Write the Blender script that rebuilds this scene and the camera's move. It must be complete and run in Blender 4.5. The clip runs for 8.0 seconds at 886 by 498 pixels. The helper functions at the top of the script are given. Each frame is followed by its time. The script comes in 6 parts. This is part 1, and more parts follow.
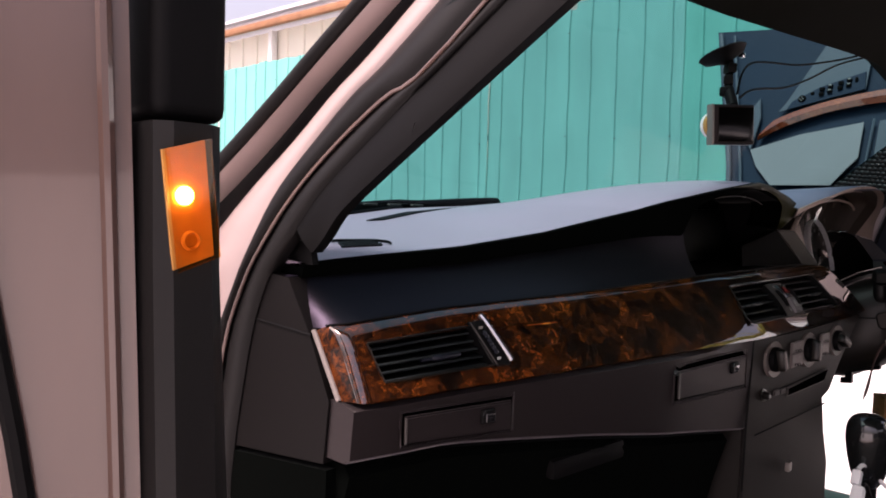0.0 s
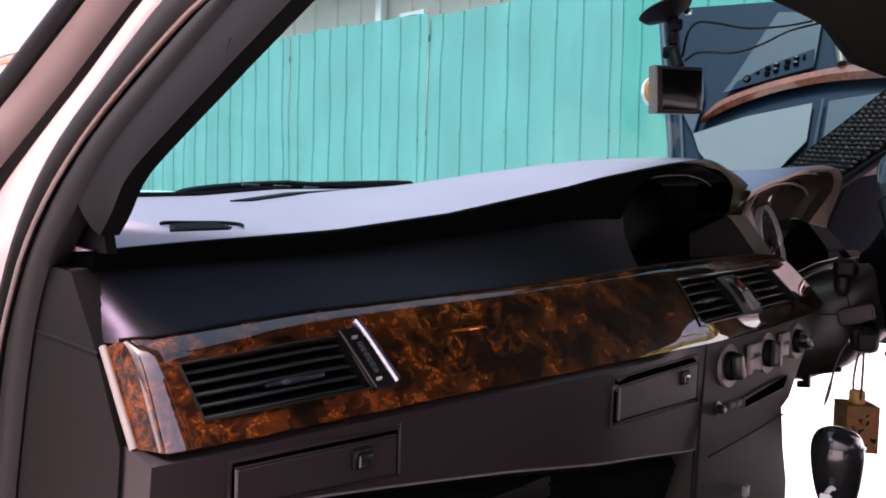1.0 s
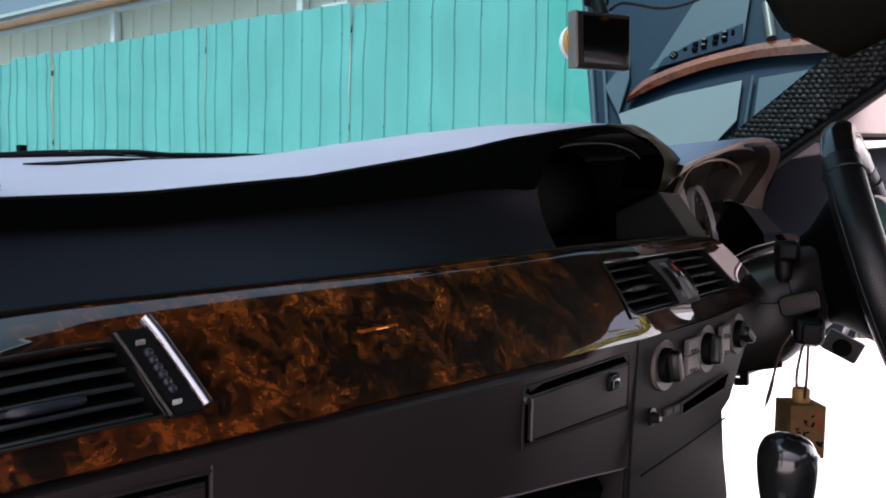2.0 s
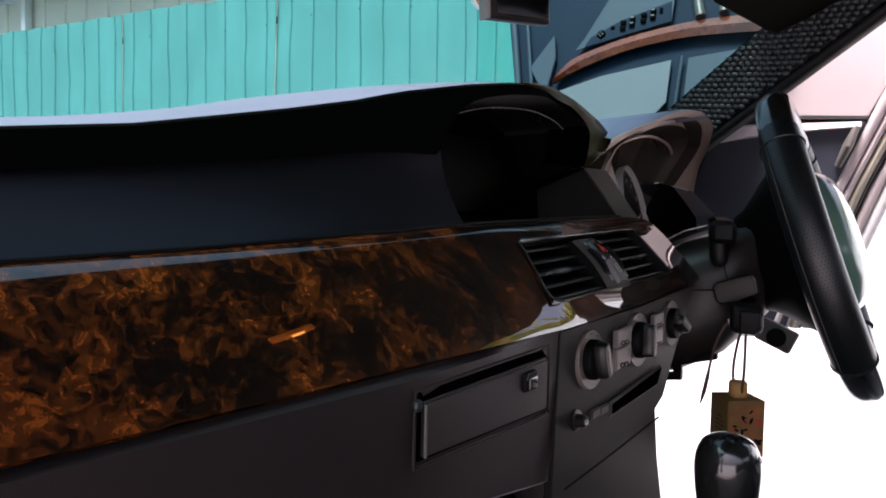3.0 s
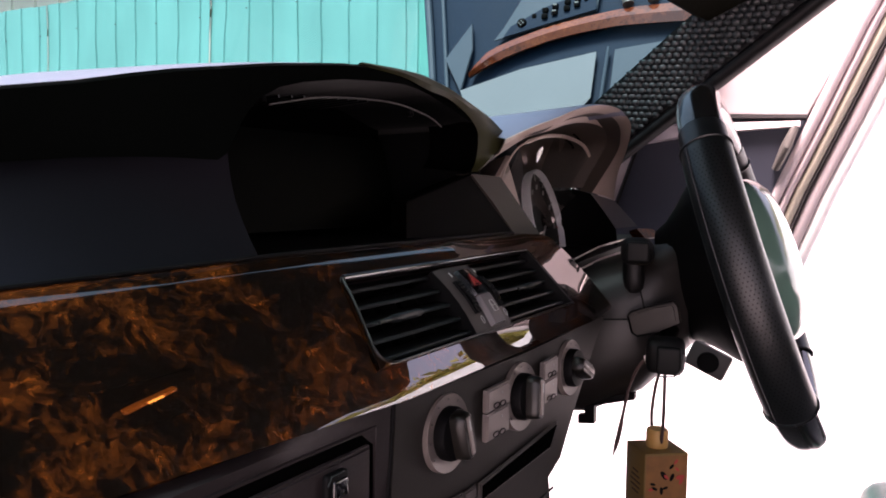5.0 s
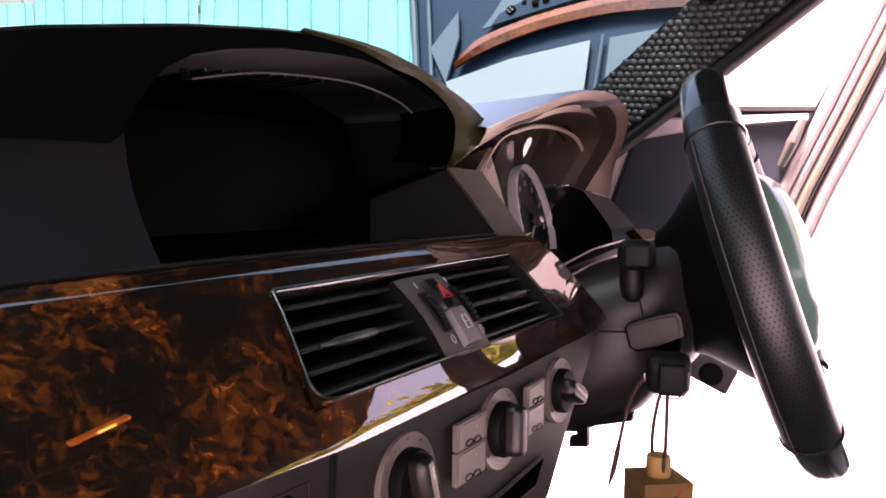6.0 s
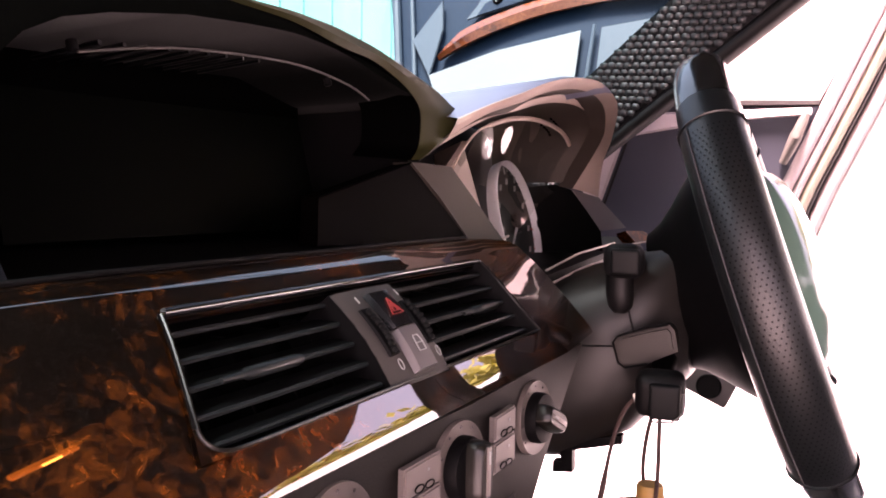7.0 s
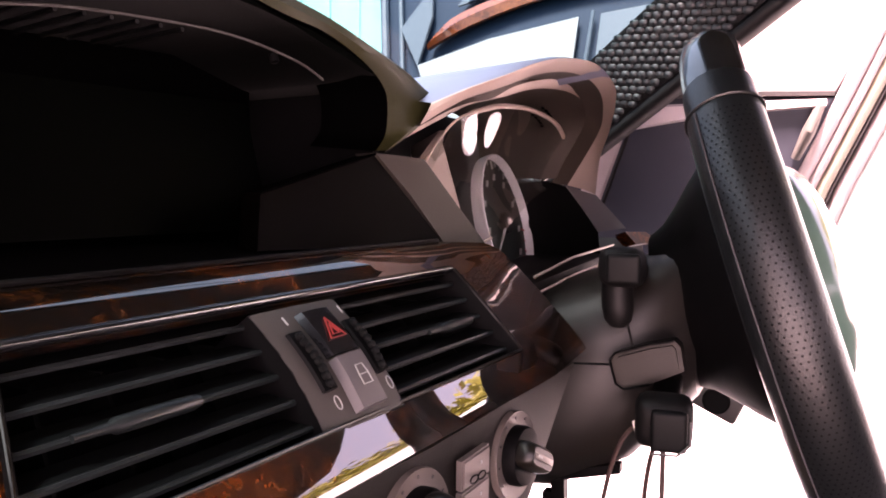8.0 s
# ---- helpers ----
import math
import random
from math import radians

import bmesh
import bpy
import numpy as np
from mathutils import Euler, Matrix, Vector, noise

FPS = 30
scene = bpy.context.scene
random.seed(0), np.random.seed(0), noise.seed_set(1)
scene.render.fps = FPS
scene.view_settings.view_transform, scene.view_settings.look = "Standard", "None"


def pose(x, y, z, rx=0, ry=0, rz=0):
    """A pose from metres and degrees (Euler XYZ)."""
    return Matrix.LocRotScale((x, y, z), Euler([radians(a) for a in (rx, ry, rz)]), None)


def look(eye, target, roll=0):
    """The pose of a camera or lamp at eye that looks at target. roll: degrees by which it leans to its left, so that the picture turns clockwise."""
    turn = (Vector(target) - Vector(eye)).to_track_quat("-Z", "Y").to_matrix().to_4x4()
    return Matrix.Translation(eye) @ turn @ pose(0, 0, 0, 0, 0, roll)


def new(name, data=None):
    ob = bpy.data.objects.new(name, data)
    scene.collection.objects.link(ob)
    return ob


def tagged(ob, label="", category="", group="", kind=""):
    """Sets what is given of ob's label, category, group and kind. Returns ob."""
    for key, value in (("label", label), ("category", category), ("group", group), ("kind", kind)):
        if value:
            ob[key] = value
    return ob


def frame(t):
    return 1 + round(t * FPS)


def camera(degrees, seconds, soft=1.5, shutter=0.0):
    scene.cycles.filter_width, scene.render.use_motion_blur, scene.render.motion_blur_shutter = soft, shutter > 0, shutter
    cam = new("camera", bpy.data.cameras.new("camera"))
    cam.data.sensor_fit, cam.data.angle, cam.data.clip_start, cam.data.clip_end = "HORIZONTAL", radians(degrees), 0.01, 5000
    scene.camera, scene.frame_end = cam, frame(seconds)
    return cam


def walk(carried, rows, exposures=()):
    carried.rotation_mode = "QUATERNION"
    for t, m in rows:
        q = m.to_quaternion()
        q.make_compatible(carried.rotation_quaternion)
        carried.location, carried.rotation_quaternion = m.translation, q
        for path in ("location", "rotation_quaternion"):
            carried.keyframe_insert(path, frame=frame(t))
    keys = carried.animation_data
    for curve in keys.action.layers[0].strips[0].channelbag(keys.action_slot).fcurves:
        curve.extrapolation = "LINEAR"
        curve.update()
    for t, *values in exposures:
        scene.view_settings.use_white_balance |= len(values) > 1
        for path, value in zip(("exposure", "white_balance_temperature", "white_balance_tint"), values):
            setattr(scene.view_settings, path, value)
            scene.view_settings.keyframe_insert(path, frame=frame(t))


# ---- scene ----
cam = camera(61.1, 8.0, soft=1.8)
METRES, EYE, TILT, LEAN, TURN = 0.9, 0.92, 0.0, 0.0, -46.9
ROWS = [
    (0.0, 0.0, 0.0, 0.0, 0.1, -3.41, -1.69),
    (0.5, 0.0289, 0.1036, -0.0148, -1.6, -3.38, -1.52),
    (1.0, 0.0671, 0.2048, -0.0244, -4.16, -3.34, -1.48),
    (1.5, 0.1052, 0.2967, -0.0373, -6.74, -3.32, -1.37),
    (3.0, 0.1973, 0.4861, -0.0791, -14.39, -3.26, -0.98),
    (3.5, 0.2364, 0.523, -0.0811, -16.04, -3.29, -0.96),
    (4.0, 0.2721, 0.5539, -0.076, -17.18, -3.25, -0.91),
    (4.5, 0.3075, 0.5896, -0.0612, -17.64, -3.27, -0.91),
    (6.0, 0.3858, 0.7129, -0.0628, -18.33, -3.3, -0.93),
    (6.5, 0.4119, 0.7468, -0.0643, -18.42, -3.3, -0.9),
    (7.0, 0.4362, 0.7766, -0.0625, -18.46, -3.29, -0.89),
    (7.5, 0.46, 0.816, -0.0627, -18.32, -3.35, -0.96),
    (8.0, 0.4838, 0.847, -0.0627, -18.27, -3.39, -0.92),
]
walk(cam, [(t, pose(-1.12, -0.40, EYE, TILT, LEAN, TURN) @ pose(METRES * x, METRES * y, METRES * z, 90 + pitch, roll, yaw)) for t, x, y, z, yaw, pitch, roll in ROWS],
     exposures=[(0.0, 0.42, 6750, 31), (1.0, 1.0, 6550, 36), (1.5, 0.93, 6350, 28), (3.0, 0.8, 6150, 24), (4.5, 1.0, 6500, 31), (6.0, 2.15, 7150, 48), (7.0, 2.55, 7450, 52), (8.0, 2.6, 7450, 53)])

# ---- light ----
SUN = Vector((-0.45, 0.10, 1.0)).normalized()
world = bpy.data.worlds.new("sky")
scene.world = world
world.use_nodes = True
wn = world.node_tree.nodes
sky = wn.new("ShaderNodeTexSky")
sky.sky_type, sky.sun_disc = "NISHITA", False
sky.sun_elevation = math.asin(SUN.z)
sky.sun_rotation = math.atan2(SUN.x, SUN.y)
sky.dust_density, sky.air_density = 10.0, 1.2
wn["Background"].inputs["Strength"].default_value = 0.15
# a bright white haze lies over the whole sky
haze = wn.new("ShaderNodeMix")
haze.data_type, haze.blend_type = "RGBA", "ADD"
haze.inputs["Factor"].default_value = 1.0
haze.inputs["B"].default_value = (2.1, 2.1, 2.25, 1)
world.node_tree.links.new(sky.outputs["Color"], haze.inputs["A"])
world.node_tree.links.new(haze.outputs["Result"], wn["Background"].inputs["Color"])
sun_data = bpy.data.lights.new("sun", "SUN")
sun_data.energy, sun_data.angle, sun_data.color = 5.0, radians(18.0), (1.0, 0.95, 0.88)
sun = new("sun", sun_data)
sun.matrix_world = look(SUN * 20, (0, 0, 0))


# ---- materials ----
def material(name, base, rough=0.5, metal=0.0, grain=0.0, grain_size=400.0, vary=0.12, vary_size=6.0, coat=0.0, spec=0.5, stretch=(1, 1, 1), relief=0.00025, each=0.0, shine=(1, 1, 1), slant_sheen=0.0):
    """A surface with colour variation at a large and a small scale, and a fine relief."""
    m = bpy.data.materials.new(name)
    m.use_nodes = True
    n, l = m.node_tree.nodes, m.node_tree.links
    b = n["Principled BSDF"]
    b.inputs["Roughness"].default_value, b.inputs["Metallic"].default_value = rough, metal
    b.inputs["Coat Weight"].default_value, b.inputs["Coat Roughness"].default_value = coat, 0.04
    b.inputs["Specular IOR Level"].default_value, b.inputs["Specular Tint"].default_value = spec, (*shine, 1)
    # a faint sheen that brightens the surface seen at a slant
    b.inputs["Sheen Weight"].default_value, b.inputs["Sheen Roughness"].default_value, b.inputs["Sheen Tint"].default_value = slant_sheen, 0.25, (*shine, 1)
    co = n.new("ShaderNodeTexCoord")
    mp = n.new("ShaderNodeMapping")
    mp.inputs["Scale"].default_value = stretch
    l.new(co.outputs["Object"], mp.inputs["Vector"])
    big, fine = n.new("ShaderNodeTexNoise"), n.new("ShaderNodeTexNoise")
    big.inputs["Scale"].default_value, fine.inputs["Scale"].default_value = vary_size, grain_size
    big.inputs["Detail"].default_value = 5
    for t in (big, fine):
        l.new(mp.outputs["Vector"], t.inputs["Vector"])
    mix = n.new("ShaderNodeMix")
    mix.data_type = "RGBA"
    dark = [c * (1 - vary) for c in base]
    lite = [min(1, c * (1 + vary)) for c in base]
    mix.inputs["A"].default_value, mix.inputs["B"].default_value = (*dark, 1), (*lite, 1)
    l.new(big.outputs["Fac"], mix.inputs["Factor"])
    if each:
        # every piece has its own shade
        info, shade, tone = n.new("ShaderNodeObjectInfo"), n.new("ShaderNodeMapRange"), n.new("ShaderNodeMix")
        shade.inputs["To Min"].default_value, shade.inputs["To Max"].default_value = 1 - each, 1 + each
        tone.data_type, tone.blend_type = "RGBA", "MULTIPLY"
        tone.inputs["Factor"].default_value = 1.0
        l.new(info.outputs["Random"], shade.inputs["Value"])
        l.new(mix.outputs["Result"], tone.inputs["A"])
        l.new(shade.outputs["Result"], tone.inputs["B"])
        l.new(tone.outputs["Result"], b.inputs["Base Color"])
    else:
        l.new(mix.outputs["Result"], b.inputs["Base Color"])
    ramp = n.new("ShaderNodeMapRange")
    ramp.inputs["To Min"].default_value, ramp.inputs["To Max"].default_value = max(0.02, rough * 0.85), min(1, rough * 1.15)
    l.new(big.outputs["Fac"], ramp.inputs["Value"])
    l.new(ramp.outputs["Result"], b.inputs["Roughness"])
    if grain:
        bump = n.new("ShaderNodeBump")
        bump.inputs["Strength"].default_value, bump.inputs["Distance"].default_value = grain, relief
        l.new(fine.outputs["Fac"], bump.inputs["Height"])
        l.new(bump.outputs["Normal"], b.inputs["Normal"])
    return m


def burl_wood(name, dark, mid, lite, scale=1.0, gloss=1.0, dim_middle=0.0):
    """Lacquered burl: clumps of dark eyes and feathered veins in amber wood, with calmer stretches between."""
    m = bpy.data.materials.new(name)
    m.use_nodes = True
    n, l = m.node_tree.nodes, m.node_tree.links
    b = n["Principled BSDF"]
    co = n.new("ShaderNodeTexCoord")

    def cloud(size, detail, rough, twist, vector):
        t = n.new("ShaderNodeTexNoise")
        t.inputs["Scale"].default_value, t.inputs["Detail"].default_value = size * scale, detail
        t.inputs["Roughness"].default_value, t.inputs["Distortion"].default_value = rough, twist
        l.new(vector, t.inputs["Vector"])
        return t

    def calc(kind, *values):
        t = n.new("ShaderNodeMath")
        t.operation = kind
        for k, v in enumerate(values):
            if isinstance(v, (int, float)):
                t.inputs[k].default_value = v
            else:
                l.new(v, t.inputs[k])
        return t.outputs[0]

    warp = cloud(30, 4, 0.6, 0.0, co.outputs["Object"])
    bent = n.new("ShaderNodeMix")
    bent.data_type = "VECTOR"
    bent.inputs["Factor"].default_value = 0.03
    l.new(co.outputs["Object"], bent.inputs["A"])
    l.new(warp.outputs["Color"], bent.inputs["B"])
    v = bent.outputs["Result"]
    clump, fleck, grain, calm = cloud(40, 4, 0.6, 0.2, v), cloud(185, 8, 0.70, 0.5, v), cloud(520, 4, 0.6, 0.2, v), cloud(10, 2, 0.5, 0.0, v)
    # dark flecks gather in clumps; between them the amber wood runs calmer
    tone = calc("MULTIPLY_ADD", clump.outputs["Fac"], 0.85, calc("MULTIPLY", fleck.outputs["Fac"], 1.25))
    tone = calc("MULTIPLY_ADD", grain.outputs["Fac"], 0.20, tone)
    tone = calc("MULTIPLY_ADD", calm.outputs["Fac"], 0.62, tone)
    tone = calc("SUBTRACT", tone, 0.925)
    if dim_middle:
        # the weaker light in the middle of the car is painted in as darker veneer
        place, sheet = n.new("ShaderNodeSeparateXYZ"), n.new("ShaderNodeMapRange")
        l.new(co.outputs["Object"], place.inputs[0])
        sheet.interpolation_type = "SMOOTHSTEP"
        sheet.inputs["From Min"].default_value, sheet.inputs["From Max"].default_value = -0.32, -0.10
        sheet.inputs["To Max"].default_value = dim_middle
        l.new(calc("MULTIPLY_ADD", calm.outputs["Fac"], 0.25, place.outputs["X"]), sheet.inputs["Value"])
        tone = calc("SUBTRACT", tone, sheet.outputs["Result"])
    r = n.new("ShaderNodeValToRGB")
    e = r.color_ramp.elements
    e[0].position, e[0].color = 0.42, (*dark, 1)
    e[1].position, e[1].color = 0.88, (*lite, 1)
    for place, colour in ((0.52, mid), (0.66, [(a * 1.3 + b) * 0.33 for a, b in zip(mid, lite)])):
        k = e.new(place)
        k.color = (*colour, 1)
    l.new(tone, r.inputs["Fac"])
    l.new(r.outputs["Color"], b.inputs["Base Color"])
    b.inputs["Roughness"].default_value = 0.45
    b.inputs["Coat Weight"].default_value, b.inputs["Coat Roughness"].default_value = gloss, 0.02
    b.inputs["Specular IOR Level"].default_value = 0.05
    b.inputs["Coat IOR"].default_value = 2.0
    return m


def glass(name, tint, gloss=0.06, rough=0.0, graze=0.5):
    """A thin pane: tinted transmission with a little mirror gloss."""
    m = bpy.data.materials.new(name)
    m.use_nodes = True
    n, l = m.node_tree.nodes, m.node_tree.links
    n.remove(n["Principled BSDF"])
    tr, gl, mx, lw = n.new("ShaderNodeBsdfTransparent"), n.new("ShaderNodeBsdfGlossy"), n.new("ShaderNodeMixShader"), n.new("ShaderNodeLayerWeight")
    tr.inputs["Color"].default_value = (*tint, 1)
    gl.inputs["Roughness"].default_value = rough
    lw.inputs["Blend"].default_value = 0.5
    power, amount = n.new("ShaderNodeMath"), n.new("ShaderNodeMath")
    power.operation, amount.operation = "POWER", "MULTIPLY_ADD"
    power.inputs[1].default_value = 4.0
    amount.inputs[1].default_value, amount.inputs[2].default_value = graze, gloss
    l.new(lw.outputs["Facing"], power.inputs[0])
    l.new(power.outputs[0], amount.inputs[0])
    l.new(amount.outputs[0], mx.inputs["Fac"])
    l.new(tr.outputs["BSDF"], mx.inputs[1]); l.new(gl.outputs["BSDF"], mx.inputs[2])
    l.new(mx.outputs["Shader"], n["Material Output"].inputs["Surface"])
    return m


def ripple(m, scale, strength):
    """Uneven moulding: a slow wave on the glossy layer."""
    n, l = m.node_tree.nodes, m.node_tree.links
    co, t, bump = n.new("ShaderNodeTexCoord"), n.new("ShaderNodeTexNoise"), n.new("ShaderNodeBump")
    t.inputs["Scale"].default_value, t.inputs["Detail"].default_value, t.inputs["Distortion"].default_value = scale, 0, 1.2
    bump.inputs["Strength"].default_value, bump.inputs["Distance"].default_value = strength, 0.01
    l.new(co.outputs["Object"], t.inputs["Vector"])
    l.new(t.outputs["Fac"], bump.inputs["Height"])
    for node in n:
        if node.type == "BSDF_GLOSSY":
            l.new(bump.outputs["Normal"], node.inputs["Normal"])


def glowing(name, colour, strength):
    m = bpy.data.materials.new(name)
    m.use_nodes = True
    b = m.node_tree.nodes["Principled BSDF"]
    b.inputs["Base Color"].default_value = (*colour, 1)
    b.inputs["Emission Color"].default_value, b.inputs["Emission Strength"].default_value = (*colour, 1), strength
    return m


# mauve base stands in for the lilac sky reflected in the dark pad
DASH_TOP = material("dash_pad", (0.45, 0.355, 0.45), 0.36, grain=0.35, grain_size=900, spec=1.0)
DASH = material("dash_plastic", (0.0015, 0.0019, 0.0017), 0.55, grain=0.3, grain_size=900, spec=0.0, slant_sheen=0.05)
CONSOLE = material("console_plastic", (0.0135, 0.0120, 0.0108), 0.5, grain=0.4, grain_size=800, spec=0.14)
SATIN = material("satin_panel_plastic", (0.0030, 0.0036, 0.0042), 0.38, grain=0.3, grain_size=900, spec=0.18, shine=(0.85, 0.66, 1.0), slant_sheen=0.32)
DASH_LOW = material("dash_lower_plastic", (0.0096, 0.0078, 0.0079), 0.45, grain=0.4, grain_size=800, spec=0.25, shine=(1.0, 0.84, 0.88), slant_sheen=0.25)
# the lower dash plastic again, darkened for the dimmer end of the dash
END_SHADED = material("dash_end_shaded_plastic", (0.0042, 0.0036, 0.0036), 0.55, grain=0.4, grain_size=800, spec=0.08)
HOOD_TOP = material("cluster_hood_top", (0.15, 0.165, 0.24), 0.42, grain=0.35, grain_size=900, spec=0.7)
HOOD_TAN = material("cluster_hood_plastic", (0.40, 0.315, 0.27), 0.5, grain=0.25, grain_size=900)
BEZEL = material("bezel_grained_plastic", (0.052, 0.045, 0.038), 0.5, grain=0.5, grain_size=900, spec=0.15)
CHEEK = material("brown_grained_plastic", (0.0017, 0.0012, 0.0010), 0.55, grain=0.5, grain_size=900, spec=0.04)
HOOD_END = material("hood_end_leather_sheen", (0.024, 0.0245, 0.0075), 0.5, grain=0.5, grain_size=900, spec=0.3)
LOCK_GREY = material("lock_button_plastic", (0.080, 0.072, 0.075), 0.4, grain=0.2, grain_size=900)
SLAT = material("vent_blade_plastic", (0.0098, 0.0128, 0.0132), 0.36, spec=0.4)
SLAT_DARK = material("vent_slat_plastic", (0.0022, 0.0026, 0.0026), 0.45, spec=0.15)
BLACK = material("black_plastic", (0.0025, 0.0025, 0.0027), 0.55, grain=0.15, grain_size=900, spec=0.08)
PIANO = material("gloss_black", (0.008, 0.008, 0.009), 0.12, coat=0.6)
WHEEL_BLUE = material("blue_black_plastic", (0.0055, 0.0065, 0.0115), 0.35, spec=0.4)
STALK = material("satin_stalk_plastic", (0.0045, 0.0050, 0.0050), 0.5, spec=0.12)
RUBBER = material("black_rubber", (0.0045, 0.0042, 0.0042), 0.5, grain=0.3, grain_size=300, spec=0.2)
LEATHER = material("black_leather", (0.0058, 0.0076, 0.0082), 0.36, grain=0.6, grain_size=700, spec=0.5)
LEATHER_GLOSS = material("worn_glossy_leather", (0.010, 0.011, 0.011), 0.2, grain=0.15, grain_size=500, spec=0.6, coat=0.8)
THREAD = material("grey_thread", (0.045, 0.045, 0.047), 0.8, grain=0.4)
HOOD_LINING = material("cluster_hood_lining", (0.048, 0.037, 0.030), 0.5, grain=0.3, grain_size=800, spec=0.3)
SHROUD_LITE = material("brown_column_cover", (0.023, 0.018, 0.014), 0.45, grain=0.3, grain_size=800, spec=0.35)
SHROUD = material("column_plastic", (0.0115, 0.0098, 0.0085), 0.42, grain=0.3, grain_size=800, spec=0.4)
# the teal fence's reflection on the black pad is put into this green
PAD_FENCE_TINT = material("airbag_pad", (0.11, 0.215, 0.17), 0.22, grain=0.12, grain_size=700, coat=1.0)
CHROME = material("satin_chrome", (0.55, 0.54, 0.55), 0.25, metal=1.0)
KEY_PALE = material("pale_key_plastic", (0.175, 0.15, 0.138), 0.4, metal=0.1)
DISH = material("satin_dish_plastic", (0.125, 0.106, 0.095), 0.42, metal=0.15, grain=0.2, grain_size=900, spec=0.4)
PANEL_GREY = material("matt_grey_plastic", (0.048, 0.043, 0.040), 0.45, grain=0.3, grain_size=900, spec=0.3)
GRIP = material("worn_knob_plastic", (0.0075, 0.0066, 0.0052), 0.3, spec=0.35)
# near black: the shade of slots, recesses and the display bay as colour
RECESS_SHADE = material("recess_shade_black", (0.0010, 0.0010, 0.0010), 0.9, spec=0.0)
DIAL_RING = material("bright_dial_ring", (0.88, 0.86, 0.88), 0.3, metal=0.0)
SILVER = material("silver_plastic", (0.17, 0.155, 0.14), 0.38, metal=0.3)
WOOD = burl_wood("burl_wood", (0.0020, 0.0010, 0.0006), (0.017, 0.0045, 0.0010), (0.165, 0.038, 0.0045), dim_middle=0.06)
WOOD_END = burl_wood("burl_wood_end", (0.0020, 0.0010, 0.0006), (0.017, 0.0045, 0.0010), (0.165, 0.038, 0.0045), gloss=0.12)
WOOD_DOOR = burl_wood("door_wood", (0.12, 0.022, 0.007), (0.24, 0.046, 0.014), (0.36, 0.085, 0.026), 0.8)
PAINT = material("silver_car_paint", (0.36, 0.275, 0.26), 0.35, metal=0.1, coat=0.4, vary=0.05)
PAINT_DULL = material("brown_grey_paint", (0.098, 0.060, 0.050), 0.22, metal=0.1, coat=0.6, vary=0.55, vary_size=7, stretch=(1, 1, 0.25))
CLOTH = material("dark_woven_trim", (0.010, 0.010, 0.0105), 0.8, grain=0.6, grain_size=500, spec=0.2)
WEAVE = material("weave_pad", (0.020, 0.022, 0.023), 0.4, grain=0.6, grain_size=900, spec=0.5)
HEADLINER = material("dark_headliner", (0.0040, 0.0038, 0.0022), 0.9, grain=0.5, grain_size=500, spec=0.05)
NAVY = material("navy_door_plastic", (0.0075, 0.023, 0.046), 0.55, grain=0.3, grain_size=700, spec=0.12)
NAVY_LITE = material("blue_grey_door_vinyl", (0.060, 0.088, 0.115), 0.5, grain=0.3, grain_size=700, spec=0.2)
GREY_VINYL = material("grey_door_vinyl", (0.21, 0.235, 0.25), 0.6, grain=0.3, grain_size=700, spec=0.2)
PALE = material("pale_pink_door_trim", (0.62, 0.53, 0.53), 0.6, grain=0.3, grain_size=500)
OLIVE_TRIM = material("olive_grey_edge_trim", (0.46, 0.42, 0.33), 0.5, grain=0.2)
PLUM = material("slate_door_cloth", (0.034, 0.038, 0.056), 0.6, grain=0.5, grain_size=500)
SEAL_GREY = material("grey_door_seal", (0.055, 0.05, 0.05), 0.5, grain=0.2)
# the teal paint again, its glare in full sun put into a paler colour
TEAL_GLARE = material("overexposed_fence_paint", (0.72, 0.80, 0.80), 0.45, grain=0.25, grain_size=60, vary=0.2, vary_size=2.2, stretch=(1, 1.6, 0.45), each=0.05)
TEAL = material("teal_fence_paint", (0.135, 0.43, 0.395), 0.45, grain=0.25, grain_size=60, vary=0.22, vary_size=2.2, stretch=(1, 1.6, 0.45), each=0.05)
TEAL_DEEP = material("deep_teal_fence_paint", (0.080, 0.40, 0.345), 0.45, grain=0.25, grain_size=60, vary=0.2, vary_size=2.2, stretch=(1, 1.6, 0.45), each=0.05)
RUST = material("rusty_steel", (0.30, 0.14, 0.07), 0.8, grain=0.5, grain_size=80, vary=0.4)
CREAM = material("cream_wall_paint", (0.82, 0.76, 0.66), 0.7, grain=0.3, grain_size=50, vary=0.08, vary_size=1.5)
BLUE_ROOF = material("pale_roof_sheet", (0.52, 0.53, 0.56), 0.5, vary=0.2)
WHITE = material("white_paint", (0.8, 0.79, 0.78), 0.5, vary=0.05)
CONCRETE = material("pale_gravel_concrete", (0.52, 0.50, 0.49), 0.9, grain=0.8, grain_size=90, vary=0.25, vary_size=3)
CARPET = material("black_carpet", (0.012, 0.012, 0.012), 0.95, grain=0.8, grain_size=300)
GLOSS_SCREEN = material("glossy_screen", (0.0010, 0.0011, 0.0012), 0.12, spec=0.4, vary=0.05)
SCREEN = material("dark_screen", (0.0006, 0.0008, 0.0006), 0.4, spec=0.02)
DIAL = material("dial_face", (0.010, 0.015, 0.013), 0.5, spec=0.1)
MARK = material("pale_marking", (0.30, 0.31, 0.30), 0.6)
RED = material("red_symbol", (0.32, 0.025, 0.02), 0.5)
CARD = material("yellow_card_box", (0.15, 0.088, 0.016), 0.6, grain=0.2, vary=0.15, vary_size=40)
